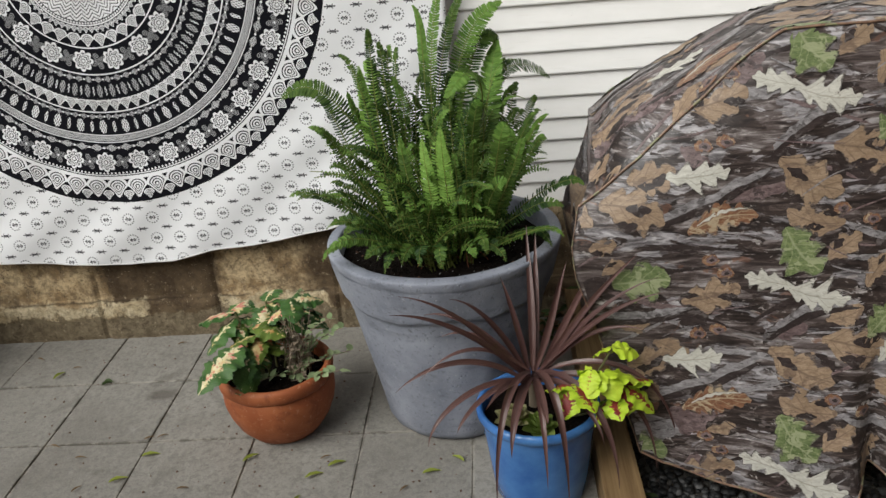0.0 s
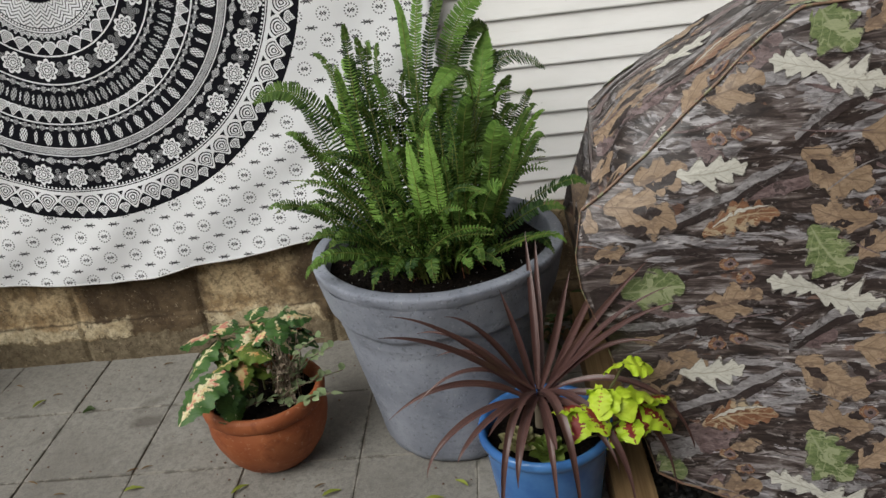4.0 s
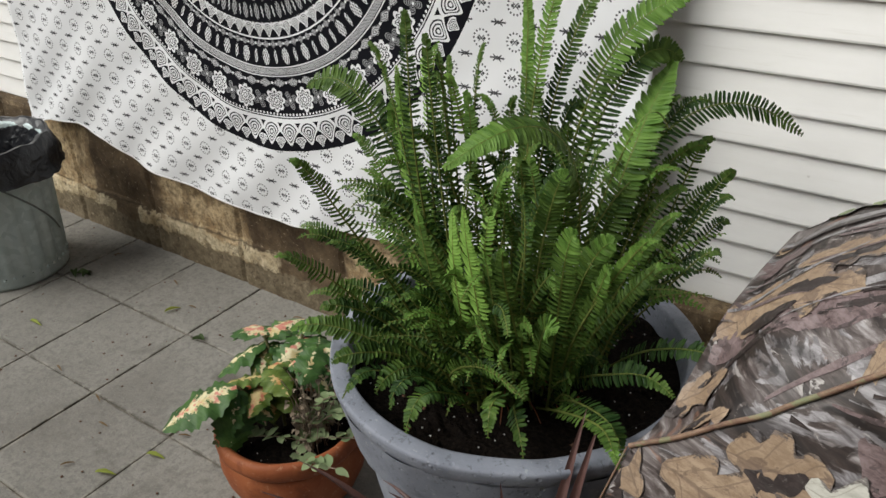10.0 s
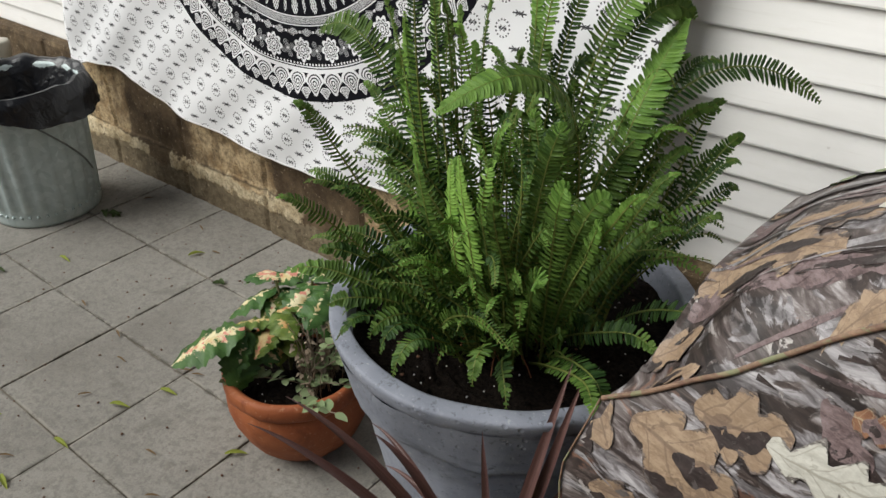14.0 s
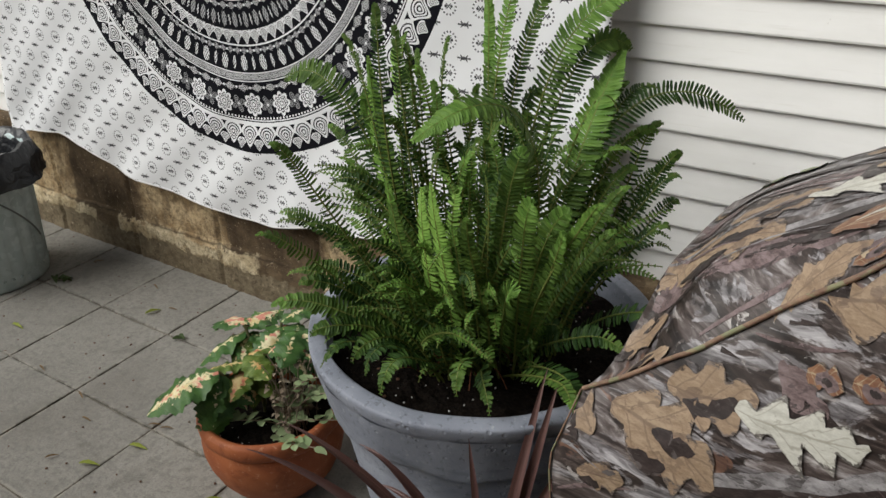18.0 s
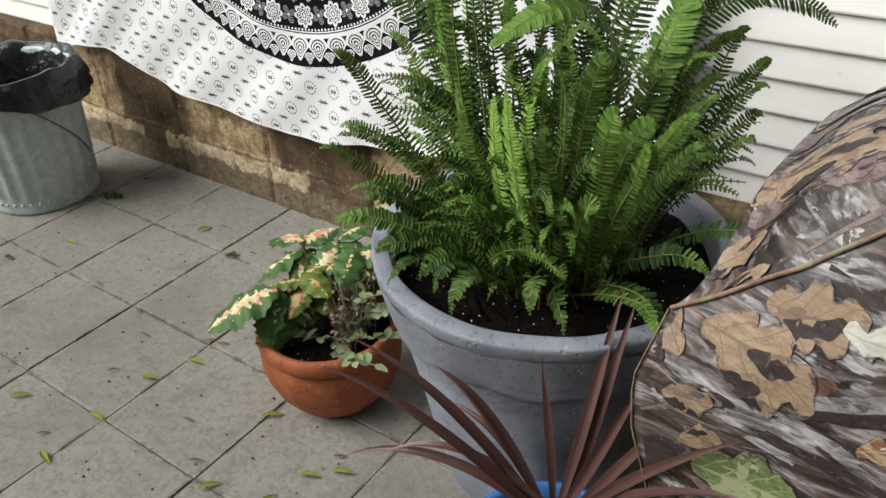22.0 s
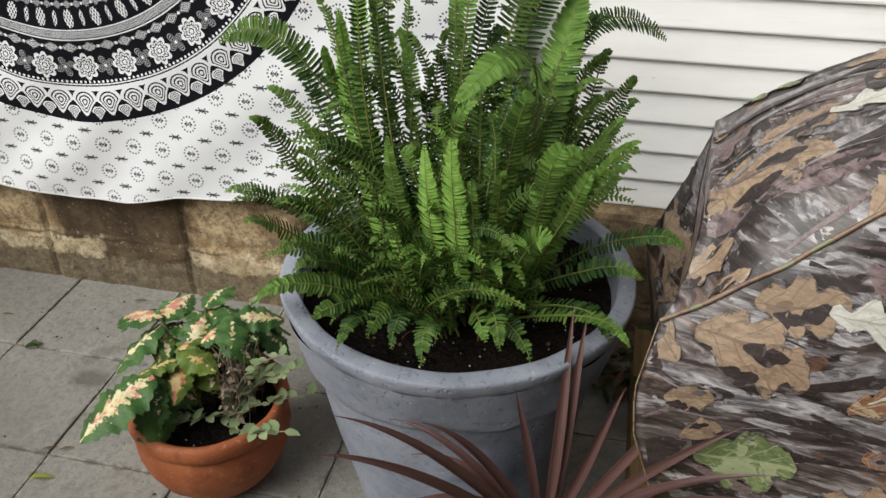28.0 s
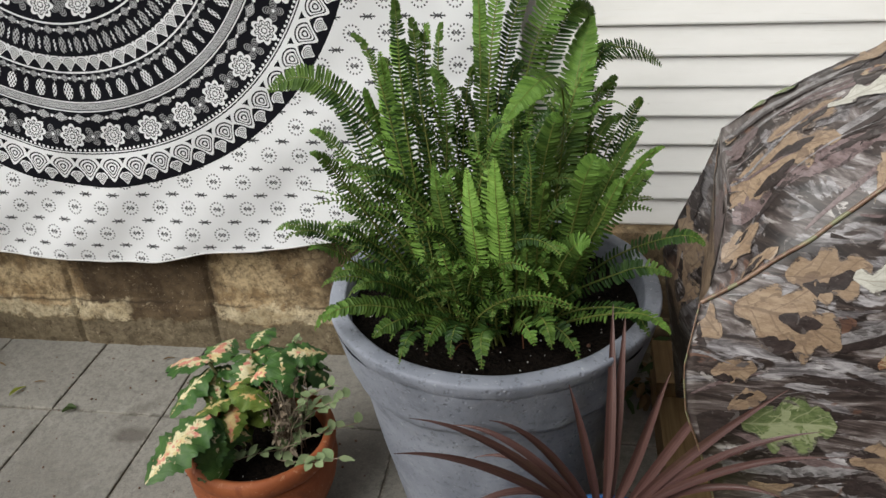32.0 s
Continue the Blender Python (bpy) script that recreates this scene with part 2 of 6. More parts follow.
def make_footing():
    m = Mat("mossy_concrete_footing", rough=0.92, spec=0.2)
    o = m.coord("Object")
    n, f = m.noise(o, 8, 8, 0.65), m.noise(o, 80, 4)
    c = m.mix(m.ramp(n, [(0.35, 0.0), (0.7, 1.0)]), (0.085, 0.070, 0.052), (0.20, 0.165, 0.115))
    c = m.mix(m.ramp(f, [(0.4, 0.4), (0.6, 0.0)]), c, (0.07, 0.06, 0.045))
    m.paint(c).bump(f, 0.4, 0.003).bump(n, 0.5, 0.008)
    return m.m


def make_joint():
    m = Mat("joint_dirt", rough=0.95, spec=0.1)
    n = m.noise(m.coord("Object"), 40, 6)
    m.paint(m.mix(m.ramp(m.noise(m.coord("Object"), 7, 5, 0.6), [(0.42, 0.0), (0.58, 1.0)]), m.ramp(n, [(0.3, (0.075, 0.066, 0.054)), (0.7, (0.19, 0.17, 0.14))]), m.ramp(n, [(0.3, (0.12, 0.105, 0.085)), (0.7, (0.30, 0.27, 0.22))]))).bump(n, 0.5, 0.004)
    return m.m


def make_ground():
    m = Mat("soil_ground", rough=0.95, spec=0.1)
    n, f = m.noise(m.coord("Object"), 6, 8), m.noise(m.coord("Object"), 60, 6)
    m.paint(m.mix(m.ramp(f, [(0.3, 0.0), (0.7, 1.0)]), (0.05, 0.047, 0.042), (0.16, 0.15, 0.135))).bump(f, 0.6, 0.01).bump(n, 0.4, 0.02)
    return m.m


def make_planter():
    m = Mat("grey_stone_resin", rough=0.62, spec=0.35)
    o = m.coord("Object")
    n, f = m.noise(o, 6, 7, 0.6), m.noise(o, 60, 5, 0.65)
    c = m.mix(m.ramp(n, [(0.35, 0.0), (0.68, 1.0)]), (0.185, 0.200, 0.242), (0.318, 0.338, 0.394))
    c = m.mix(m.ramp(f, [(0.55, 0.0), (0.75, 0.5)]), c, (0.33, 0.35, 0.40))
    speck = m.noise(o, 130, 3, 0.6)
    c = m.mix(m.ramp(speck, [(0.64, 0.0), (0.70, 0.6)]), c, (0.42, 0.44, 0.47))
    c = m.mix(m.ramp(m.noise(o, 95, 4, 0.7), [(0.34, 0.55), (0.42, 0.0)]), c, (0.08, 0.087, 0.10))
    scrape = m.noise(m.coord("Object", (1, 1, 3.0)), 9, 6, 0.6)
    c = m.mix(m.ramp(scrape, [(0.56, 0.0), (0.68, 0.5)]), c, (0.125, 0.135, 0.16))
    pits = m.voronoi(o, 75)
    where = m.noise(o, 14, 4, 0.6)
    pit = Val(m.t, m.ramp(pits.outputs[0], [(0.16, 1.0), (0.30, 0.0)])) * Val(m.t, m.ramp(where, [(0.50, 0.0), (0.58, 1.0)]))
    m.paint(c).bump(f, 0.35, 0.003).bump(n, 0.35, 0.010).bump((pit * -1.0).out, 0.5, 0.003)
    return m.m


def make_terracotta():
    m = Mat("terracotta", rough=0.62, spec=0.3)
    o = m.coord("Object")
    n, f = m.noise(o, 9, 7, 0.65), m.noise(o, 70, 4)
    c = m.mix(m.ramp(n, [(0.3, 0.0), (0.7, 1.0)]), (0.25, 0.064, 0.022), (0.39, 0.128, 0.050))
    c = m.mix(m.ramp(m.noise(o, 30, 6, 0.7), [(0.64, 0.0), (0.74, 0.5)]), c, (0.56, 0.33, 0.22))
    m.paint(c).bump(f, 0.15, 0.002)
    c = m.mix(m.ramp(m.noise(o, 16, 7, 0.7, 0.5), [(0.52, 0.0), (0.66, 0.7)]), c, (0.17, 0.045, 0.018))
    c = m.mix(m.ramp(m.noise(o, 85, 4, 0.7), [(0.60, 0.0), (0.68, 0.5)]), c, (0.55, 0.30, 0.18))
    m.paint(c)
    crack = m.voronoi(m.coord("Object", (1, 1, 1)), 14, "DISTANCE_TO_EDGE")
    m.bump(m.ramp(crack.outputs[0], [(0.0, 0.0), (0.04, 1.0)]), 0.22, 0.002)
    return m.m


def make_blue_glaze():
    m = Mat("blue_glazed_ceramic", rough=0.18, spec=0.6)
    o = m.coord("Object")
    n = m.noise(o, 9, 6, 0.6)
    c = m.mix(m.ramp(n, [(0.35, 0.0), (0.7, 1.0)]), (0.032, 0.135, 0.41), (0.085, 0.250, 0.58))
    m.paint(c).bump(m.noise(o, 30, 3), 0.08, 0.003)
    return m.m


def make_soil():
    m = Mat("potting_soil", rough=0.95, spec=0.08)
    o = m.coord("Object")
    n, f = m.noise(o, 40, 8, 0.75), m.noise(o, 160, 4)
    m.paint(m.mix(m.ramp(f, [(0.35, 0.0), (0.7, 1.0)]), (0.004, 0.003, 0.0025), (0.021, 0.015, 0.011)))
    m.bump(n, 0.9, 0.012).bump(f, 0.6, 0.004)
    return m.m


def make_leaf(name, dark, light, rough=0.48, per=0.6, thin=0.25):
    m = Mat(name, rough=rough, spec=0.16)
    n = m.noise(m.coord("Object"), 30, 4)
    c = m.mix(m.ramp(m.island(), [(0.0, 0.0), (1.0, per)]), dark, light)
    c = m.mix(m.ramp(n, [(0.35, 0.0), (0.75, 0.35)]), c, light)
    m.paint(c)
    tr = m.t.nodes.new("ShaderNodeBsdfTranslucent")
    m.link(c, tr.inputs[0])
    mx = m.t.nodes.new("ShaderNodeMixShader")
    mx.inputs[0].default_value = thin
    m.link(m.b.outputs[0], mx.inputs[1])
    m.link(tr.outputs[0], mx.inputs[2])
    m.link(mx.outputs[0], m.t.nodes["Material Output"].inputs[0])
    return m.m


def make_wood():
    m = Mat("treated_timber", rough=0.7, spec=0.3)
    g = m.noise(m.coord("Object", (30, 1.2, 30)), 3, 6, 0.6, 0.5)
    n = m.noise(m.coord("Object"), 12, 5)
    c = m.mix(m.ramp(g, [(0.3, 0.0), (0.7, 1.0)]), (0.14, 0.085, 0.038), (0.28, 0.185, 0.09))
    m.paint(m.mix(m.ramp(n, [(0.55, 0.0), (0.75, 0.4)]), c, (0.13, 0.085, 0.045))).bump(g, 0.3, 0.003)
    return m.m


def make_galvanised():
    m = Mat("galvanised_steel", rough=0.5, metal=0.2, spec=0.4)
    o = m.coord("Object")
    v = m.voronoi(o, 55)
    n = m.noise(o, 8, 6)
    c = m.mix(m.ramp(v.outputs["Color"], [(0.2, 0.0), (0.8, 1.0)]), (0.42, 0.50, 0.50), (0.54, 0.62, 0.62))
    m.paint(m.mix(m.ramp(n, [(0.4, 0.0), (0.7, 0.5)]), c, (0.36, 0.43, 0.425)))
    m.rough(m.ramp(n, [(0.3, 0.38), (0.7, 0.6)]))
    return m.m


def make_plastic_bag():
    m = Mat("black_bin_liner", (0.009, 0.010, 0.013), rough=0.30, spec=0.45)
    m.bump(m.noise(m.coord("Object"), 26, 4, 0.5, 1.0), 0.5, 0.012)
    return m.m


def make_tapestry():
    """Black and white mandala print: rings of petals, flowers and diamonds, small sprigs on the white border."""
    m = Mat("mandala_print_cotton", rough=0.9, spec=0.05)
    uv = m.t.nodes.new("ShaderNodeUVMap")
    x, z, _ = m.split(uv.outputs[0])
    wob = Val(m.t, m.noise(m.coord("Object"), 200, 2)) - 0.5
    R = 0.685
    dx, dz = x * 4.0 - 2.0 - 0.2, z * 4.0 - 1.18
    r = (dx * dx + dz * dz).sqrt()
    ang = dx.atan2(dz * -1.0) / (2 * math.pi)
    d = R - r + wob * 0.002

    def cells(count, shift=0.0):
        a = ang * count + shift
        u = a.fract() - 0.5
        return u * r * (2 * math.pi / count), a

    def band(a, b):
        return d.between(a, b)

    def teardrop(count, lo, hi, shift=0.0, fat=0.5):
        px, _ = cells(count, shift)
        h = (d - lo) / (hi - lo)
        wide = (2 * math.pi * (R - (lo + hi) / 2) / count) * fat
        tip = 1.0 + (0.60 - h).max(0.0) * 3.4
        qx, qh = px / wide * tip, (h - 0.54) / 0.5
        e = (qx * qx + qh * qh).sqrt()
        return e.less(1.0) * ((e * 4.0).fract().less(0.58)).max(e.more(0.80)) * band(lo, hi)

    def flower(count, mid, rad, shift=0.0):
        px, _ = cells(count, shift)
        py = d - mid
        rho = (px * px + py * py).sqrt() / rad
        phi = px.atan2(py)
        edge = 0.72 + 0.28 * (phi * 4.0).cos().abs()
        q = rho / edge
        lines = (q * 4.0).fract().less(0.66).max(q.more(0.8))
        spokes = (phi * 8.0).sin().abs().more(0.35).max(q.more(0.72)).max(q.less(0.4))
        return q.less(1.0) * lines * spokes

    def shadow_leaf(count, mid, rad, shift):
        px, _ = cells(count, shift)
        py = d - mid
        rho = (px * px + py * py).sqrt() / rad
        phi = px.atan2(py)
        q = rho / (0.35 + 0.65 * (phi * 2.0 + 0.78).cos().abs())
        return q.less(1.0) * (q * 5.0).fract().less(0.5) * 0.4

    def diamonds(count, mid, half, shift=0.0, shade=0.8):
        px, _ = cells(count, shift)
        wide = 2 * math.pi * (R - mid) / count * 0.46
        q = px.abs() / wide + (d - mid).abs() / half
        return q.less(1.0) * ((q * 2.6).fract().more(0.4)) * shade

    def dots(count, mid, rad, shift=0.0):
        px, _ = cells(count, shift)
        py = d - mid
        return (px * px + py * py).sqrt().less(rad)

    def seeds(count, mid, tall, wide, shift=0.0):
        px, _ = cells(count, shift)
        py = (d - mid) / tall
        q = ((px / wide) * (px / wide) + py * py).sqrt()
        return q.less(1.0) * ((px * 900.0).sin() * (py * 9.0).sin()).more(-0.15)

    marks = [
        teardrop(64, 0.012, 0.074, 0.0, 0.52), teardrop(64, 0.006, 0.036, 0.5, 0.26),
        band(0.070, 0.080), band(0.083, 0.086), dots(330, 0.0905, 0.003),
        flower(36, 0.125, 0.031), shadow_leaf(36, 0.125, 0.026, 0.5), dots(36, 0.125, 0.0035, 0.5),
        diamonds(72, 0.169, 0.011), dots(72, 0.169, 0.0035, 0.5),
        band(0.184, 0.187), band(0.189, 0.204) * (((ang * 700.0 + d * 240.0).fract()).less(0.62)) * 0.75, band(0.205, 0.208),
        seeds(42, 0.232, 0.020, 0.011), seeds(42, 0.232, 0.017, 0.005, 0.5),
        diamonds(110, 0.262, 0.009, 0.0, 0.6), dots(110, 0.262, 0.003, 0.5), band(0.273, 0.277),
    ]
    marks += [
        teardrop(76, 0.277, 0.312), dots(76, 0.309, 0.004, 0.5),
        seeds(60, 0.338, 0.019, 0.008) * 0.55, seeds(60, 0.338, 0.014, 0.003, 0.5),
        diamonds(70, 0.372, 0.010, 0.0, 0.65), dots(70, 0.372, 0.003, 0.5), band(0.384, 0.388),
        flower(18, 0.424, 0.031), shadow_leaf(18, 0.424, 0.026, 0.5), band(0.459, 0.463),
        teardrop(33, 0.463, 0.500), teardrop(66, 0.502, 0.520, 0.5),
        band(0.522, 0.526), dots(120, 0.530, 0.003),
        band(0.535, 0.600) * (1.0 - ((d + ((ang * 26.0).fract() - 0.5).abs() * 0.03) * 90.0).fract().less(0.28)),
        diamonds(22, 0.620, 0.014), band(0.640, 0.644), flower(6, 0.66, 0.02),
    ]
    inked = marks[0]
    for k in marks[1:]:
        inked = inked.max(k)
    # sprigs on the white border
    def tree(px, py):
        px, py = px * 0.86, py * 0.86
        stem = py.abs().less(0.0014) * px.abs().less(0.0125)
        boughs = (py.abs() - (px.abs() - 0.002) * 0.85).abs().less(0.0016) * px.abs().between(0.002, 0.0080)
        hub = (px.abs() * 0.8 + py.abs()).less(0.0040) * (1.0 - (px.abs() * 0.8 + py.abs()).less(0.0018))
        tip = ((px.abs() - 0.0125).abs() + py.abs()).less(0.0023)
        return stem.max(boughs).max(hub).max(tip)

    def sprig(px, py):
        rho = (px * px + py * py).sqrt()
        phi = px.atan2(py)
        ring = rho.between(0.0148, 0.0190) * (phi * 7.0).sin().abs().more(0.76)
        ex = px.abs() - 0.0068
        eyes = (ex * ex + py * py).sqrt().less(0.0031)
        cross = ((px.abs() - py.abs()).abs()).less(0.0016) * rho.less(0.0085)
        return ring.max(eyes).max(cross)

    wide, tall = 0.074, 0.068
    gx, gz = x * 4.0, z * 4.0
    ax, az = ((gx / wide).fract() - 0.5) * wide, ((gz / tall).fract() - 0.5) * tall
    bx, bz = ((gx / wide + 0.5).fract() - 0.5) * wide, ((gz / tall + 0.5).fract() - 0.5) * tall
    border = sprig(ax, az).max(tree(bx, bz))
    inside = d.more(0.0)
    value = inside * inked + (1.0 - inside) * (1.0 - border * 0.92)
    weave = m.noise(m.coord("Object"), 500, 2)
    stain = m.noise(m.coord("Object"), 4, 4)
    white = m.mix(m.ramp(stain, [(0.4, 0.0), (0.8, 1.0)]), (0.760, 0.766, 0.782), (0.688, 0.690, 0.697))
    m.paint(m.mix(value.out, (0.009, 0.009, 0.012), white)).bump(weave, 0.1, 0.001)
    m.bump(m.noise(m.coord("Object", (1, 1, 0.6)), 9, 4, 0.5, 0.6), 0.25, 0.02)
    return m.m


def make_camo_base():
    """Bark, twigs and shade of a woodland print."""
    m = Mat("woodland_camouflage_print", rough=0.42, spec=0.45)
    streak = m.noise(m.coord("Object", (3.2, 3.2, 22), (0, 0.10, 0)), 3.0, 8, 0.66, 0.7)
    cross = m.noise(m.coord("Object", (4.5, 4.5, 24), (0, -0.30, 0)), 3.0, 8, 0.66, 1.0)
    big = m.noise(m.coord("Object", (1, 1, 2.6), (0, 0.25, 0)), 5.5, 5, 0.55, 0.8)
    mid = m.noise(m.coord("Object", (1, 1, 2.8), (0, -0.2, 0)), 8, 6, 0.6, 1.2)
    c = m.ramp(streak, [(0.36, (0.026, 0.019, 0.018)), (0.46, (0.066, 0.050, 0.046)), (0.53, (0.135, 0.112, 0.107)), (0.60, (0.26, 0.235, 0.23)), (0.70, (0.42, 0.40, 0.40))])
    dark = m.ramp(cross, [(0.40, (0.016, 0.012, 0.011)), (0.56, (0.048, 0.035, 0.031)), (0.66, (0.12, 0.095, 0.088)), (0.76, (0.27, 0.25, 0.24))])
    c = m.mix(m.ramp(big, [(0.48, 0.0), (0.51, 1.0)]), c, dark)
    grey = m.ramp(cross, [(0.36, (0.050, 0.043, 0.044)), (0.48, (0.165, 0.152, 0.157)), (0.58, (0.33, 0.315, 0.325)), (0.70, (0.54, 0.52, 0.53))])
    c = m.mix(m.ramp(mid, [(0.55, 0.0), (0.575, 0.95)]), c, grey)
    flake = m.noise(m.coord("Object", (1, 1, 2.0), (0, 0.6, 0)), 24, 6, 0.65, 1.4)
    c = m.mix(m.ramp(flake, [(0.57, 0.0), (0.59, 0.8)]), c, m.ramp(streak, [(0.38, (0.020, 0.015, 0.014)), (0.50, (0.10, 0.080, 0.075)), (0.62, (0.50, 0.47, 0.45))]))
    rust = m.noise(m.coord("Object", (1, 1, 1.8)), 11, 5, 0.6, 1.0)
    c = m.mix(m.ramp(rust, [(0.63, 0.0), (0.65, 0.7)]), c, m.ramp(streak, [(0.40, (0.085, 0.042, 0.030)), (0.60, (0.22, 0.115, 0.075))]))
    m.paint(c)
    m.bump(m.noise(m.coord("Object"), 420, 2), 0.08, 0.001)
    m.bump(m.noise(m.coord("Object"), 7, 3, 0.5, 0.5), 0.25, 0.03)
    return m.m


def make_print(name, dark, light, vein, cut=0.55, lined=True):
    """A printed leaf: mottled, with a dark midrib and side veins and an uneven edge; uv runs along and across it."""
    m = Mat(name, rough=0.42, spec=0.45)
    uv = m.t.nodes.new("ShaderNodeUVMap")
    u, w, _ = m.split(uv.outputs[0])
    side = (w - 0.5).abs() * 2.0
    streak = m.noise(m.coord("Object", (8, 8, 20), (0, 0.4, 0)), 6, 8, 0.74)
    spots = m.noise(m.coord("Object", (1, 1, 1.6), (0, 0.4, 0)), 22, 5, 0.55, 0.9)
    c = m.mix(m.ramp(streak, [(0.35, 0.0), (0.65, 1.0)]), dark, light)
    c = m.mix(m.ramp(m.noise(m.coord("Object"), 9, 3), [(0.4, 0.0), (0.65, 0.5)]), c, dark)
    lines = m.noise(m.coord("Object", (10, 10, 60), (0, 0.25, 0)), 5, 8, 0.75, 0.6)
    shade = m.mix(m.ramp(lines, [(0.40, 0.0), (0.62, 1.0)]), vein, tuple(0.65 * a + 0.35 * b for a, b in zip(vein, light)))
    c = m.mix(m.ramp(spots, [(cut, 0.0), (cut + 0.015, 0.92)]), c, shade)
    specks = m.noise(m.coord("Object", (1, 1, 1.7), (0, -0.3, 0)), 60, 5, 0.65, 0.8)
    c = m.mix(m.ramp(specks, [(0.58, 0.0), (0.62, 0.55)]), c, vein)
    c = m.mix(m.ramp(specks, [(0.38, 0.45), (0.43, 0.0)]), c, light)
    if lined:
        rib = (side - 0.03).max(0.0)
        branch = ((u * 5.0 - side * 1.1).fract() - 0.5).abs() + (Val(m.t, specks) - 0.5) * 0.25
        c = m.mix(m.ramp(rib.out, [(0.0, 0.7), (0.05, 0.0)]), c, vein)
        c = m.mix(m.ramp(branch.out, [(0.02, 0.6), (0.07, 0.0)]), c, vein)
        rim = side + (Val(m.t, specks) - 0.5) * 1.3 + (Val(m.t, spots) - 0.5) * 0.9
        c = m.mix(m.ramp(rim.out, [(0.86, 0.0), (0.93, 0.85)]), c, m.mix(m.ramp(lines, [(0.45, 0.0), (0.60, 1.0)]), (0.030, 0.022, 0.020), (0.20, 0.175, 0.17)))
    m.paint(m.mix(m.ramp(lines, [(0.52, 0.0), (0.60, 0.35)]), c, tuple(0.5 * a + 0.5 * b for a, b in zip(dark, vein))))
    m.bump(m.noise(m.coord("Object"), 7, 3, 0.5, 0.5), 0.25, 0.03)
    return m.m


PAVER, SIDING, BLOCK, FOOTING = make_paver(), make_siding(), make_block(), make_footing()
JOINT, GROUND, PLANTER, TERRA = make_joint(), make_ground(), make_planter(), make_terracotta()
BLUE, SOIL, WOOD, GALV = make_blue_glaze(), make_soil(), make_wood(), make_galvanised()
BAG, CLOTH, CAMO = make_plastic_bag(), make_tapestry(), make_camo_base()
FERN = make_leaf("fern_leaf", (0.011, 0.034, 0.008), (0.060, 0.116, 0.024), thin=0.13)
FERN_MID = make_leaf("light_fern_leaf", (0.036, 0.080, 0.016), (0.130, 0.212, 0.040), thin=0.17)
FERN_TIP = make_leaf("fresh_fern_tip", (0.085, 0.180, 0.032), (0.205, 0.350, 0.070), thin=0.22)
FERN_NEW = make_leaf("young_fern_leaf", (0.150, 0.300, 0.052), (0.315, 0.500, 0.110), per=0.7)
DEAD = make_leaf("dead_fern_stalk", (0.10, 0.035, 0.018), (0.24, 0.10, 0.05), 0.8, 0.9, 0.0)
STEM = make_leaf("fern_stem", (0.13, 0.150, 0.04), (0.20, 0.23, 0.06), per=0.9)
CORD_M = Mat("bronze_strap_leaf", rough=0.34, spec=0.5)
_uv = CORD_M.t.nodes.new("ShaderNodeUVMap")
_map = CORD_M.t.nodes.new("ShaderNodeMapping")
_map.inputs["Scale"].default_value = (1.6, 26.0, 1.0)
CORD_M.link(_uv.outputs[0], _map.inputs[0])
_stripe = CORD_M.noise(_map.outputs[0], 1.0, 5, 0.6)
_tint = CORD_M.mix(CORD_M.random(), (0.075, 0.036, 0.033), (0.150, 0.078, 0.066))
_tint = CORD_M.mix(CORD_M.ramp(_stripe, [(0.44, 0.0), (0.64, 0.75)]), _tint, (0.032, 0.014, 0.014))
CORD_M.paint(CORD_M.mix(CORD_M.ramp(_stripe, [(0.30, 0.55), (0.42, 0.0)]), _tint, (0.26, 0.165, 0.15))).bump(_stripe, 0.25, 0.001)
CORD = CORD_M.m

# ---- building helpers ----


def mesh_of(name, verts, faces, mats, index=None, smooth=True, uvs=None):
    me = bpy.data.meshes.new(name)
    me.from_pydata([tuple(v) for v in verts], [], faces)
    for k in mats if isinstance(mats, (list, tuple)) else [mats]:
        me.materials.append(k)
    if index is not None:
        me.polygons.foreach_set("material_index", index)
    if smooth:
        me.polygons.foreach_set("use_smooth", [True] * len(me.polygons))
    if uvs is not None:
        layer = me.uv_layers.new(name="UVMap")
        flat = [c for f in faces for v in f for c in uvs[v]]
        layer.data.foreach_set("uv", flat)
    me.update()
    return me


def thing(name, label, category, where=(0, 0, 0), group="", kind=""):
    ob = new(name)
    ob.location = where
    return tagged(ob, label, category, group, kind)


def child(name, me, parent, label=""):
    ob = new(name, me)
    ob.parent = parent
    return tagged(ob, label)


def part(name, bm, material, parent, label="", smooth=False):
    me = bpy.data.meshes.new(name)
    bm.to_mesh(me)
    bm.free()
    me.materials.append(material)
    if smooth:
        me.polygons.foreach_set("use_smooth", [True] * len(me.polygons))
    return child(name, me, parent, label)


def box_bm(lo, hi, bevel=0.0, seg=1):
    bm = bmesh.new()
    bmesh.ops.create_cube(bm, size=1)
    for v in bm.verts:
        v.co = Vector([lo[k] + (v.co[k] + 0.5) * (hi[k] - lo[k]) for k in range(3)])
    if bevel:
        bmesh.ops.bevel(bm, geom=bm.edges[:], offset=bevel, segments=seg, affect="EDGES", profile=0.7)
    return bm


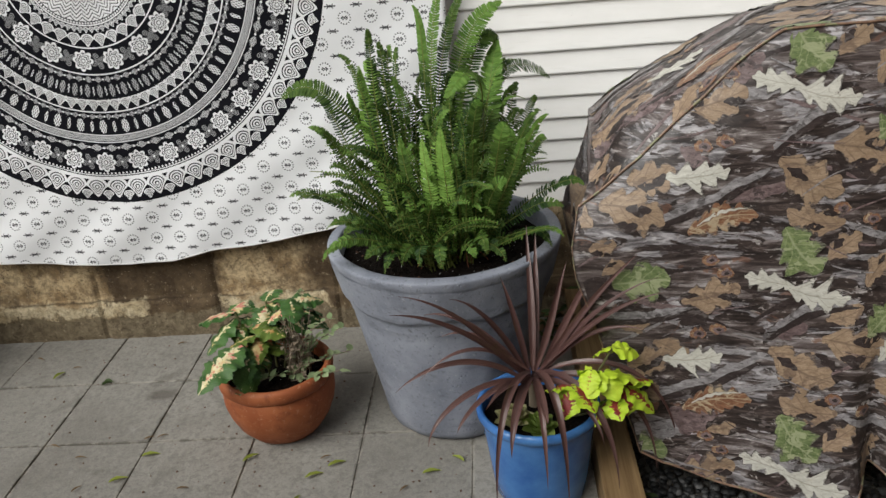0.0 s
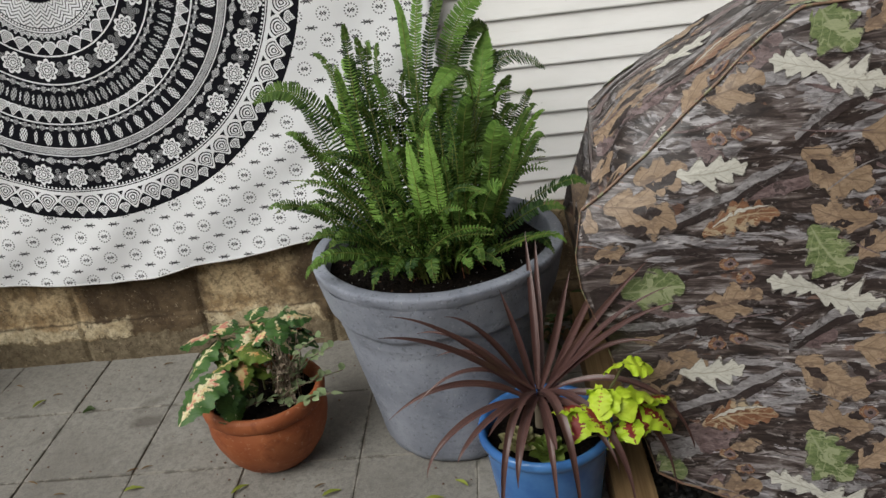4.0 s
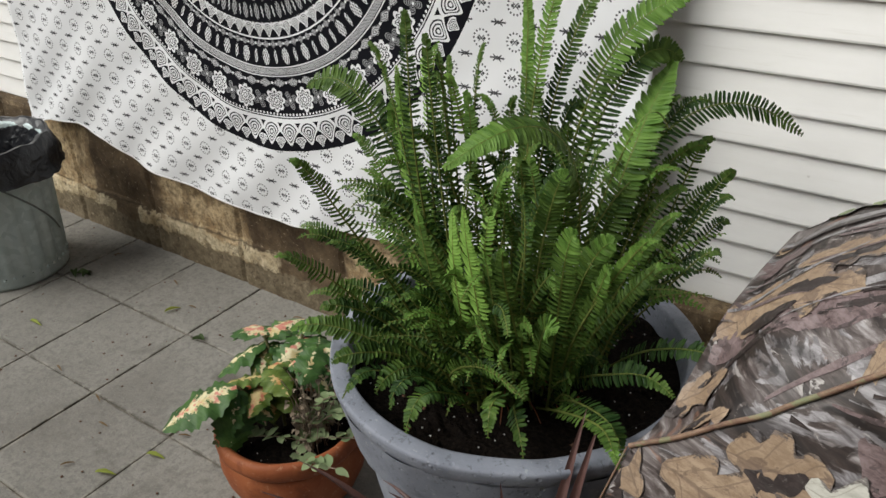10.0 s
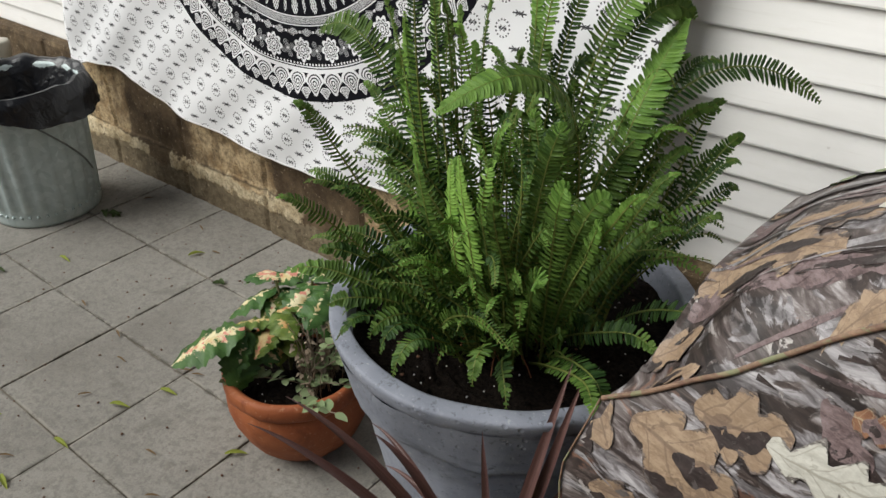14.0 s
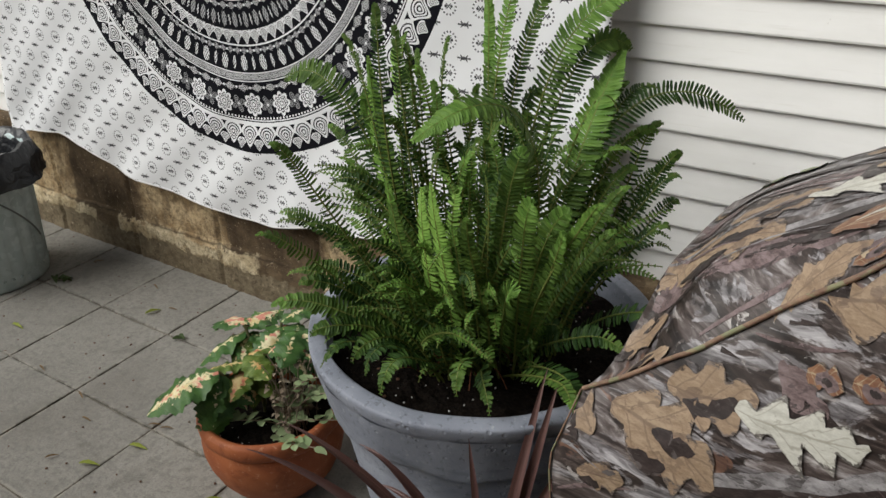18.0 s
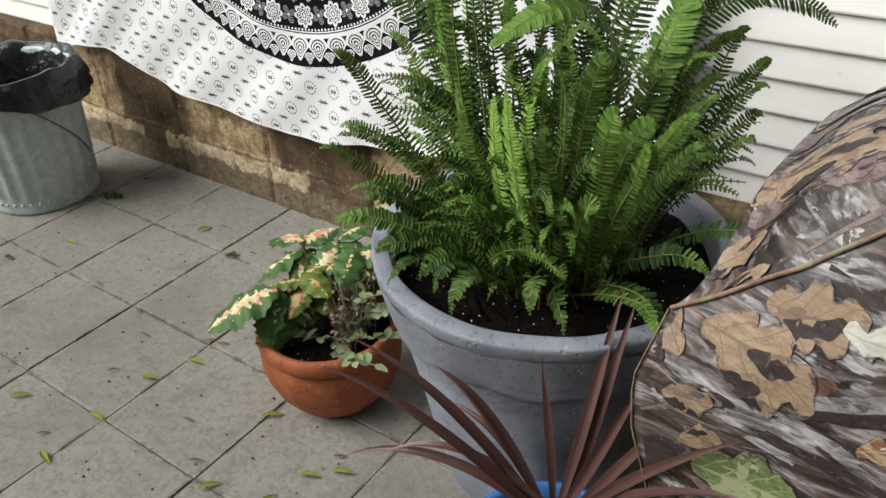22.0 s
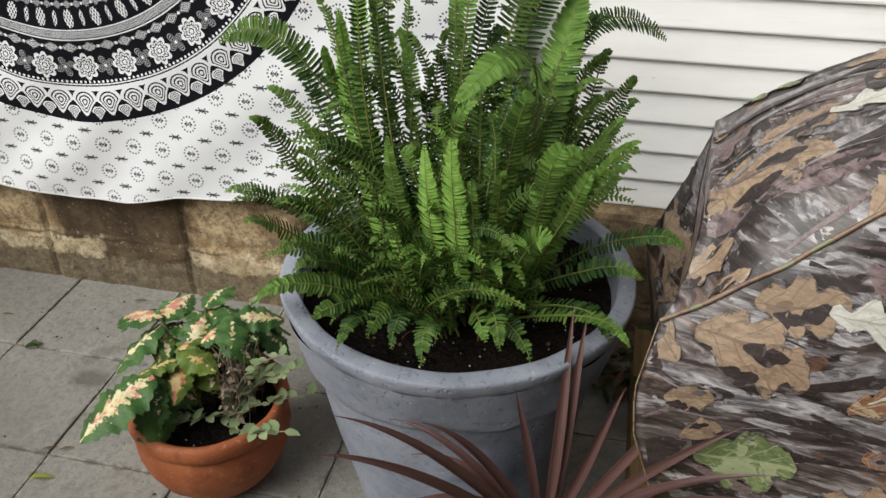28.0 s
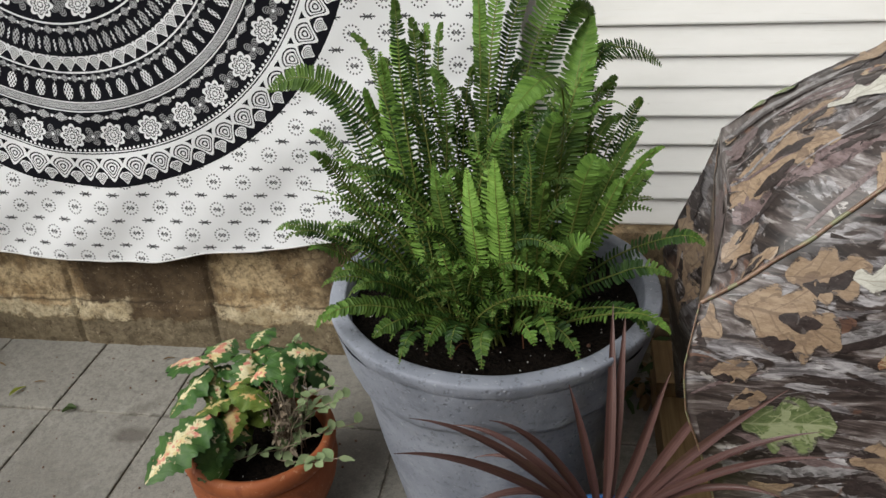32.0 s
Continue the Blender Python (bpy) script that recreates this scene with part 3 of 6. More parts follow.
def spun(profile, seg=72, wobble=0.0, seed=0, wave=None):
    """A lathe form: profile of (radius, height) pairs."""
    verts, faces = [], []
    for i, (rad, h) in enumerate(profile):
        for k in range(seg):
            a = 2 * math.pi * k / seg
            rr = rad
            if wobble:
                rr += wobble * noise.noise(Vector((math.cos(a) * 3 + seed, math.sin(a) * 3, h * 9)))
            if wave:
                rr += wave(a, h)
            verts.append((rr * math.cos(a), rr * math.sin(a), h))
    for i in range(len(profile) - 1):
        for k in range(seg):
            a, b = i * seg + k, i * seg + (k + 1) % seg
            faces.append((a, b, b + seg, a + seg))
    return verts, faces


def disc(radius, z, rings, seg, rough, seed):
    verts, faces = [(0, 0, z)], []
    for i in range(1, rings + 1):
        for k in range(seg):
            a = 2 * math.pi * k / seg
            rr = radius * i / rings
            p = Vector((rr * math.cos(a), rr * math.sin(a), 0))
            verts.append((p.x, p.y, z + rough * noise.noise(p * 22 + Vector((seed, 0, 0))) + rough * 0.6 * noise.noise(p * 70)))
    for k in range(seg):
        faces.append((0, 1 + k, 1 + (k + 1) % seg))
    for i in range(rings - 1):
        for k in range(seg):
            a, b = 1 + i * seg + k, 1 + i * seg + (k + 1) % seg
            faces.append((a, a + seg, b + seg, b))
    return verts, faces


def tube(points, radii, seg=6):
    verts, faces = [], []
    pts = [Vector(p) for p in points]
    for i, p in enumerate(pts):
        t = (pts[min(i + 1, len(pts) - 1)] - pts[max(i - 1, 0)]).normalized()
        side = t.cross(Vector((0.3, 0.2, 1))).normalized()
        up = side.cross(t)
        rad = radii[i] if isinstance(radii, (list, tuple)) else radii
        for k in range(seg):
            a = 2 * math.pi * k / seg
            verts.append(p + (side * math.cos(a) + up * math.sin(a)) * rad)
        if i:
            for k in range(seg):
                a, b = (i - 1) * seg + k, (i - 1) * seg + (k + 1) % seg
                faces.append((a, b, b + seg, a + seg))
    return verts, faces


def curve3(a, c, b, n, d=None):
    """Points on a bent line from a to b, pulled towards c (and d)."""
    a, b, c = Vector(a), Vector(b), Vector(c)
    out = []
    for i in range(n + 1):
        t = i / n
        if d is None:
            out.append(a * (1 - t) ** 2 + c * 2 * t * (1 - t) + b * t * t)
        else:
            out.append(a * (1 - t) ** 3 + c * 3 * t * (1 - t) ** 2 + Vector(d) * 3 * t * t * (1 - t) + b * t ** 3)
    return out


class Soup:
    """Collects faces of many small pieces for one mesh."""

    def __init__(self):
        self.v, self.f, self.i, self.uv = [], [], [], []

    def add(self, verts, faces, mat=0, uvs=None):
        n = len(self.v)
        self.v += [tuple(p) for p in verts]
        self.uv += uvs or [(0, 0)] * len(verts)
        self.f += [tuple(k + n for k in f) for f in faces]
        self.i += [mat] * len(faces)

    def mesh(self, name, mats, smooth=True):
        return mesh_of(name, self.v, self.f, mats, self.i, smooth, self.uv)


# ---- the large structure ----
WALL_Y, SIDING_Y, SIDING_Z, LAP = 0.256, 0.302, 0.376, 0.06625
GRID_X, GRID_Y, PITCH_X, PITCH_Y = 0.0525, -0.031, 0.2925, 0.294

ground = thing("ground", "dark soil and gravel ground round the patio", "ground", kind="structure")
bm = bmesh.new()
bmesh.ops.create_grid(bm, x_segments=40, y_segments=40, size=400)
for v in bm.verts:
    v.co.z = -0.035
part("soil_sheet", bm, GROUND, ground)

wall = thing("wall_north", "white lap-sided house wall on a stained block foundation", "wall", kind="structure")
part("backing", box_bm((-4.0, SIDING_Y + 0.02, -0.03), (5.0, SIDING_Y + 0.22, 3.2)), SIDING, wall)


def lap_board(x0, x1, z, y):
    """One lapped board: thick lower edge, leaning back to the board above."""
    verts, faces = [], []
    prof = [(y + 0.022, z), (y + 0.001, z), (y, z + 0.004), (y + 0.006, z + LAP * 0.55), (y + 0.012, z + LAP + 0.006), (y + 0.022, z + LAP + 0.006)]
    n = 24
    for i in range(n + 1):
        x = x0 + (x1 - x0) * i / n
        for py, pz in prof:
            verts.append((x, py + 0.0012 * noise.noise(Vector((x * 2.1, z * 7, 0))), pz + 0.0012 * noise.noise(Vector((x * 1.3, z * 9, 4)))))
    k = len(prof)
    for i in range(n):
        for j in range(k - 1):
            a = i * k + j
            faces.append((a, a + k, a + k + 1, a + 1))
    return verts, faces


for row in range(42):
    v, f = lap_board(-4.0, 5.0, SIDING_Z + row * LAP, SIDING_Y)
    child("siding_board", mesh_of("siding_board", v, f, SIDING, smooth=False), wall)

# Unseen walls added behind and right of the camera, to block low light.
BLOCKER_WOOD = make_wood()
for name, lo, hi in (("unseen_wall_south", (-4.0, -3.50, -0.03), (3.2, -3.42, 2.3)), ("unseen_wall_east", (3.2, -3.50, -0.03), (3.28, 0.30, 2.3))):
    fence = thing(name, "plain unseen wooden wall added to block low light", "fence", kind="structure")
    part("boards", box_bm(lo, hi), BLOCKER_WOOD, fence)

foundation = thing("foundation", "stained weathered concrete block foundation with flaking plaster", "foundation wall", kind="structure")


def rough_slab(x0, x1, z0, z1, y, depth, mat, name, amount=0.006, step=0.025):
    """A block with an uneven, chipped front."""
    nx, nz = max(4, int((x1 - x0) / step)), max(3, int((z1 - z0) / step))
    verts, faces = [], []
    for j in range(nz + 1):
        for i in range(nx + 1):
            x, z = x0 + (x1 - x0) * i / nx, z0 + (z1 - z0) * j / nz
            e = min(min(i, nx - i) * (x1 - x0) / nx, min(j, nz - j) * (z1 - z0) / nz)
            back = 0.006 * max(0.0, 1 - e / 0.008)
            p = Vector((x * 9, z * 11, y * 3))
            ledge = -0.010 / (1.0 + math.exp((z - 0.135 - 0.012 * noise.noise(p * 0.5)) / 0.003)) if z1 > 0.3 else 0.0
            verts.append((x, y + back + ledge + amount * noise.noise(p) + amount * 0.6 * noise.noise(p * 3.1), z))
    w = nx + 1
    for j in range(nz):
        for i in range(nx):
            a = j * w + i
            faces.append((a, a + 1, a + w + 1, a + w))
    n = len(verts)
    verts += [(x0, y + depth, z0), (x1, y + depth, z0), (x1, y + depth, z1), (x0, y + depth, z1)]
    top = [nz * w + i for i in range(w)]
    faces.append(tuple(top) + (n + 2, n + 3))
    faces.append(tuple(j * w for j in range(nz, -1, -1)) [::-1] + (n + 3, n))
    faces.append(tuple(j * w + nx for j in range(nz + 1))[::-1] + (n + 1, n + 2))
    return mesh_of(name, verts, faces, mat, smooth=False)


part("wall_core", box_bm((-4.0, WALL_Y + 0.05, -0.03), (5.0, WALL_Y + 0.055, SIDING_Z)), FOOTING, foundation)
x = -4.0
while x < 4.9:
    child("block", rough_slab(x, x + 0.3985, -0.03, SIDING_Z - 0.002, WALL_Y, 0.05, BLOCK, "block", 0.005, 0.0125), foundation)
    x += 0.399

patio = thing("pavement", "grey square concrete pavers with dirty joints", "paving", kind="structure")
part("bedding", box_bm((-4.0, -3.4, -0.034), (1.50, WALL_Y + 0.04, -0.0055)), JOINT, patio)

# ---- tapestry on the wall ----


def along(table, x):
    """Straight-line reading of a small table of (x, value)."""
    if x <= table[0][0]:
        return table[0][1]
    for (a, va), (b, vb) in zip(table, table[1:]):
        if x <= b:
            return va + (vb - va) * (x - a) / (b - a)
    return table[-1][1]


HEM = ((-0.92, 0.345), (-0.80, 0.385), (-0.64, 0.400), (-0.50, 0.375), (-0.33, 0.325), (-0.05, 0.296), (0.15, 0.288), (0.30, 0.296), (0.42, 0.320), (0.56, 0.328), (0.80, 0.368), (1.22, 0.50))
tapestry = thing("tapestry", "black and white mandala print cotton tapestry hung on the wall", "tapestry")
verts, faces, uvs = [], [], []
NX, NZ = 150, 110
for j in range(NZ + 1):
    for i in range(NX + 1):
        x = -0.92 + 2.125 * i / NX
        lo, hi = along(HEM, x), 2.25
        q = (j / NZ) ** 1.25
        z = lo + (hi - lo) * q
        lean = 0.10 * max(0.0, 1 - (x + 0.92) / 0.5) * q
        fall = max(0.0, 1.0 - (z - lo) / 0.5)
        fold = 0.012 * math.sin(x * 9 + z * 6) + 0.010 * math.sin((x * 1.0 - z * 1.3) * 21 + 1.5 * noise.noise(Vector((x * 3, z * 3, 1))))
        fold += 0.018 * noise.noise(Vector((x * 4, z * 4, 7))) + 0.006 * noise.noise(Vector((x * 13, z * 9, 3)))
        y = 0.232 - 0.030 * fall + fold * (0.30 + 0.70 * fall) * 0.55
        verts.append((x + lean, min(y, SIDING_Y - 0.004 if z > SIDING_Z else WALL_Y - 0.016), z))
        uvs.append(((x + lean * 0.4 + 2.0) / 4.0, z / 4.0))
for j in range(NZ):
    for i in range(NX):
        a = j * (NX + 1) + i
        faces.append((a, a + 1, a + NX + 2, a + NX + 1))
cloth = child("cloth", mesh_of("cloth", verts, faces, CLOTH, uvs=uvs), tapestry)
sol = cloth.modifiers.new("thickness", "SOLIDIFY")
sol.thickness = 0.0012
HEMMAT = Mat("white_hem", (0.60, 0.59, 0.575), 0.9).m
v, f = tube([(p[0], p[1] - 0.001, p[2] + 0.003) for p in verts[: NX + 1]], 0.0022, 6)
child("hem", mesh_of("hem", v, f, HEMMAT), tapestry, "rolled white hem")

# ---- the large grey planter ----
PX, PY = 1.178, -0.193
planter = thing("planter", "large round blue-grey stone-look resin planter with a thick flat-topped rim", "plant pot", (PX, PY, 0))


def band_edge(a, h):
    """The moulded band under the rim ends in an uneven broken edge; shallow dents further down."""
    p = Vector((math.cos(a) * 3.0, math.sin(a) * 3.0, h * 4))
    edge = 0.388 + 0.016 * noise.noise(p * 0.9) + 0.006 * noise.noise(p * 4.0)
    step = 0.0105 / (1.0 + math.exp(-(h - edge) / 0.0022)) - 0.0030
    dent = 0.004 * noise.noise(p * 1.3 + Vector((5, 0, 0))) + 0.0022 * noise.noise(p * 3.4)
    return (step if h < 0.47 else 0.0075) + (dent if h < 0.485 else dent * 0.3)


body = [(0.0, 0.002), (0.17, 0.002), (0.184, 0.006), (0.191, 0.018)]
body += [(0.192 + 0.059 * ((0.03 + 0.0125 * i - 0.018) / 0.33), 0.03 + 0.0125 * i) for i in range(26)]
body += [(0.2545 + 0.0275 * (0.0030 * i / 0.13), 0.3525 + 0.0030 * i) for i in range(45)]
v, f = spun(body, 120, 0.0, 2, band_edge)
child("body", mesh_of("body", v, f, PLANTER), planter)
collar = [(0.280, 0.470), (0.2885, 0.4825), (0.2905, 0.488), (0.2922, 0.4945), (0.2934, 0.5025), (0.2932, 0.5070), (0.2915, 0.5095), (0.2885, 0.5105), (0.277, 0.5115),
          (0.2675, 0.5120), (0.2650, 0.5110), (0.2635, 0.507), (0.260, 0.485), (0.256, 0.45)]
v, f = spun(collar, 120, 0.003, 5)
child("rim", mesh_of("rim", v, f, PLANTER), planter, "flat-topped stone-look rim")
soil = thing("potting_soil", "dark moist potting soil with white perlite in the grey planter", "soil", (PX, PY, 0))
v, f = disc(0.261, 0.468, 26, 80, 0.010, 3)
child("soil_surface", mesh_of("soil_surface", v, f, SOIL, smooth=False), soil)
rnd = random.Random(4)
PERL = Mat("perlite", (0.75, 0.73, 0.70), 0.9).m
BARKBIT = Mat("bark_bits", (0.12, 0.06, 0.035), 0.9).m


def pebble(rad, seed, flat=0.7):
    bm = bmesh.new()
    bmesh.ops.create_icosphere(bm, subdivisions=1, radius=rad)
    for v in bm.verts:
        v.co *= 1 + 0.45 * noise.noise(v.co / rad * 0.9 + Vector((seed * 3.7, 0, 0)))
        v.co.z *= flat
    verts, faces = [v.co.copy() for v in bm.verts], [tuple(v.index for v in f.verts) for f in bm.faces]
    bm.free()
    return verts, faces


def scatter(soup, n, radius, z, size, seed, mats, inner=0.0):
    r = random.Random(seed)
    for k in range(n):
        rr, a = math.sqrt(r.uniform(inner, 1)) * radius, r.uniform(0, 6.283)
        v, f = pebble(r.uniform(*size), k, r.uniform(0.5, 0.9))
        p = Vector((rr * math.cos(a), rr * math.sin(a), z + r.uniform(-0.001, 0.006)))
        soup.add([q + p for q in v], f, r.choice(mats))


soup = Soup()
scatter(soup, 170, 0.235, 0.468, (0.0006, 0.0016), 1, [0])
scatter(soup, 170, 0.235, 0.469, (0.0015, 0.0045), 2, [1, 2, 2, 2])
me = soup.mesh("perlite_and_bark", [PERL, BARKBIT, SOIL], False)
tagged(child("perlite_and_bark", me, soil), kind="stuff")

# ---- the fern ----
fern = thing("boston_fern", "large bushy green sword fern with upright arching fronds", "fern", (PX, PY, 0.47))


def frond(pts, half, tone, seed, gap, fill, blunt, face, twist, bare, taper=None):
    """One frond along pts: a thin stalk and two rows of blunt leaflets. tone 0 old, 1 young."""
    r = random.Random(seed)
    n = len(pts) - 1
    s = Soup()
    v, f = tube(pts, [0.0022 * (1 - 0.6 * i / n) for i in range(n + 1)], 4)
    s.add(v, f, 1)
    lean = r.uniform(0.05, 0.22)
    light = r.uniform(0.55, 0.9)
    for i in range(int(n * bare), n + 1):
        t = i / n
        p = pts[i]
        d = (pts[min(i + 1, n)] - pts[max(i - 1, 0)]).normalized()
        out = Vector(face) if face else Vector((p.x * 0.7, p.y * 0.7 - 0.45, 0.5)).normalized()
        side = d.cross(out).normalized()
        nor = side.cross(d).normalized()
        c, sn = math.cos(twist), math.sin(twist)
        side, nor = side * c + nor * sn, nor * c - side * sn
        start, power, most = taper or ((0.72, 2.0, 0.82) if blunt else (0.45, 1.5, 0.88))
        grow = min(1.0, 0.45 + 2.2 * t) * (1 - max(0.0, (t - start) / (1 - start)) ** power * most)
        fresh = 2 if t > light + r.uniform(-0.06, 0.06) else 0
        for sg in (-1, 1):
            if not blunt and r.random() < 0.05:
                continue
            l2 = half * grow * (r.uniform(0.92, 1.05) if blunt else r.uniform(0.80, 1.08))
            wd = min(gap * fill * 0.5, l2 * 0.32)
            fwd = lean + 0.45 * t * t + r.uniform(-0.10, 0.10)
            axis = (side * sg + d * fwd + nor * r.uniform(-0.08, 0.20)).normalized()
            across = (d - axis * d.dot(axis)).normalized()
            roll = r.uniform(-0.5, 0.5) * (0.35 if blunt else 0.7)
            across = (across * math.cos(roll) + axis.cross(across) * math.sin(roll)).normalized()
            dip = nor * -r.uniform(0.08, 0.30) * l2
            up = nor * wd * 0.4
            q = p + nor * 0.0008
            vs = [q - across * wd * 0.6, q + across * wd * 0.85, q + axis * l2 * 0.4 + dip * 0.15 - across * wd, q + axis * l2 * 0.4 + dip * 0.15 + across * wd * 1.02,
                  q + axis * l2 * 0.86 + dip * 0.72 - across * wd * 0.74, q + axis * l2 * 0.86 + dip * 0.72 + across * wd * 0.84, q + axis * l2 + dip + across * wd * 0.12,
                  q + axis * l2 * 0.45 + dip * 0.2 - up]
            s.add(vs, [(0, 2, 7), (0, 7, 1), (1, 7, 3), (2, 4, 7), (7, 4, 5), (7, 5, 3), (4, 6, 5)], fresh)
    old, tip = (FERN_NEW, FERN_NEW) if tone > 0.75 else (FERN_MID, FERN_TIP) if tone > 0.35 else (FERN, FERN_MID)
    return s.mesh("frond", [old, STEM, tip], False)


def add_frond(base, tip, half, tone, seed, lift=(0, 0, 0.03), curl=0.0, bend=None, gap=0.0084, fill=0.50, blunt=False, face=None, bare=0.12, taper=None, turn=None):
    o = Vector((PX, PY, 0.47))
    r = random.Random(seed * 7 + 1)
    a, b = Vector(base) - o, Vector(tip) - o
    mid = a.lerp(b, 0.45) + Vector(lift)
    late = a.lerp(b, 0.85) + Vector(lift) * 0.75 + Vector((0, 0, curl))
    if bend:
        mid, late = (Vector(q) - o for q in bend)
    n = max(12, int((b - a).length * 1.1 / gap))
    sway = Vector((r.uniform(-1, 1), r.uniform(-1, 1), 0)) * (0.005 if blunt else 0.014)
    ph = r.uniform(0, 6.28)
    pts = [p + sway * math.sin(6.28 * k / n + ph) * (k / n) * (1 - k / n) * 2 for k, p in enumerate(curve3(a, mid, b, n, late))]
    twist = turn if turn is not None else r.uniform(-0.15, 0.15) if blunt else r.uniform(-0.5, 0.5)
    child("frond", frond(pts, half, tone, seed, gap, fill, blunt, face, twist, bare, taper), fern, "bright young frond" if tone > 0.75 else "")


# the boldest fronds: long arching ones, the broad sword, the pale hooked one
ARCHING = (
    ((1.20, -0.15), (1.205, -0.125, 0.86), (1.25, -0.10, 1.01), (1.352, -0.046, 1.034), 0.030, 0.5),
    ((1.21, -0.15), (1.215, -0.125, 0.82), (1.29, -0.09, 1.02), (1.342, -0.036, 0.945), 0.028, 0.2),
    ((1.24, -0.10), (1.26, -0.02, 0.90), (1.38, 0.07, 0.905), (1.476, 0.152, 0.800), 0.026, 0.2),
    ((1.12, -0.22), (1.02, -0.24, 0.80), (0.95, -0.25, 0.97), (0.838, -0.245, 0.885), 0.027, 0.3),
    ((1.18, -0.16), (1.16, -0.14, 0.80), (1.20, -0.13, 0.98), (1.275, -0.10, 1.09), 0.0165, 0.2),
    ((1.18, -0.17), (1.16, -0.16, 0.80), (1.175, -0.15, 0.96), (1.215, -0.125, 1.10), 0.0160, 0.5),
)
for k, (b, c1, c2, t, w, tone) in enumerate(ARCHING):
    add_frond((*b, 0.465), t, w, tone, 700 + k, bend=(c1, c2), gap=0.0084, fill=0.62, blunt=True, face=(0.05, -0.75, 0.62))
BROAD = (
    ((1.26, -0.19), (1.285, -0.16, 0.72), (1.315, -0.10, 0.86), (1.337, -0.052, 0.942), 0.037, 0.5),
    ((1.26, -0.20), (1.33, -0.20, 0.98), (1.29, -0.36, 0.97), (1.226, -0.434, 0.908), 0.027, 0.6),
    ((1.10, -0.24), (1.05, -0.25, 0.66), (1.035, -0.26, 0.84), (1.026, -0.260, 0.947), 0.026, 0.8),
    ((1.20, -0.31), (1.205, -0.33, 0.62), (1.206, -0.36, 0.75), (1.204, -0.367, 0.824), 0.0225, 1.0),
    ((1.18, -0.31), (1.170, -0.33, 0.62), (1.164, -0.34, 0.72), (1.158, -0.325, 0.790), 0.0225, 1.0),
    ((1.15, -0.30), (1.125, -0.32, 0.62), (1.115, -0.34, 0.74), (1.113, -0.347, 0.810), 0.0180, 0.6),
    ((1.17, -0.15), (1.15, -0.14, 0.80), (1.18, -0.15, 1.02), (1.148, -0.133, 1.053), 0.0150, 0.5),
)
for k, (b, c1, c2, t, w, tone) in enumerate(BROAD):
    add_frond((*b, 0.465), t, w, tone, 740 + k, bend=(c1, c2), gap=0.0068, fill=0.90, blunt=True, face=(0.30, -0.35, 0.88) if k == 1 else (-0.25, -0.85, 0.5), taper=(0.64, 1.8, 0.8) if k < 2 else (0.55, 1.6, 0.85))
# mid-height fronds that lean towards the patio
FRONT_UPRIGHT = (
    ((1.26, -0.28), (1.280, -0.396, 0.800), 0.0152, 0.5), ((1.28, -0.27), (1.345, -0.345, 0.815), 0.0192, 0.5), ((1.29, -0.25), (1.385, -0.330, 0.775), 0.0176, 0.5),
    ((1.24, -0.27), (1.291, -0.263, 0.850), 0.0192, 0.6), ((1.14, -0.31), (1.098, -0.345, 0.714), 0.0112, 1.0), ((1.27, -0.24), (1.433, -0.280, 0.767), 0.0176, 0.5),
    ((1.28, -0.26), (1.439, -0.334, 0.830), 0.0144, 0.4), ((1.25, -0.26), (1.335, -0.375, 0.690), 0.0208, 0.5), ((1.23, -0.29), (1.250, -0.410, 0.700), 0.0144, 0.4),
    ((1.27, -0.25), (1.364, -0.271, 0.775), 0.0192, 0.6), ((1.28, -0.22), (1.420, -0.200, 0.800), 0.0160, 0.4), ((1.22, -0.29), (1.228, -0.360, 0.760), 0.0144, 0.5),
)
for k, (b, t, w, tone) in enumerate(FRONT_UPRIGHT):
    add_frond((*b, 0.465), t, w, tone, 780 + k, lift=(0.01 * (k % 3 - 1), -0.015, 0.05), curl=0.02, gap=0.0072, fill=0.74, blunt=k in (1, 3, 7, 9), turn=0.3 * (k % 3 - 1))
# fronds that hang out over the rim
OVER_RIM = (
    ((1.10, -0.28), (0.942, -0.448, 0.715), 0.017), ((1.09, -0.26), (0.948, -0.403, 0.845), 0.015), ((1.10, -0.25), (0.833, -0.292, 0.662), 0.015),
    ((1.16, -0.27), (0.915, -0.405, 0.545), 0.019), ((1.18, -0.29), (0.945, -0.440, 0.590), 0.019), ((1.10, -0.20), (0.880, -0.200, 0.800), 0.015),
    ((1.16, -0.31), (1.063, -0.470, 0.535), 0.015), ((1.20, -0.30), (1.190, -0.490, 0.550), 0.018), ((1.26, -0.27), (1.458, -0.435, 0.585), 0.013),
)
OVER_RIM_LOW = (
    ((1.26, -0.22), (1.469, -0.300, 0.600), 0.017), ((1.30, -0.16), (1.520, -0.270, 0.640), 0.016), ((1.27, -0.25), (1.436, -0.365, 0.530), 0.018),
    ((1.22, -0.28), (1.262, -0.400, 0.530), 0.018), ((1.16, -0.20), (0.936, -0.234, 0.535), 0.017), ((1.14, -0.30), (1.100, -0.440, 0.540), 0.018),
    ((1.18, -0.31), (1.140, -0.460, 0.545), 0.018), ((1.12, -0.28), (1.000, -0.430, 0.640), 0.017), ((1.13, -0.29), (1.020, -0.440, 0.560), 0.018),
    ((1.24, -0.29), (1.330, -0.430, 0.530), 0.017), ((1.24, -0.29), (1.290, -0.450, 0.560), 0.016), ((1.12, -0.24), (0.930, -0.330, 0.600), 0.017),
)
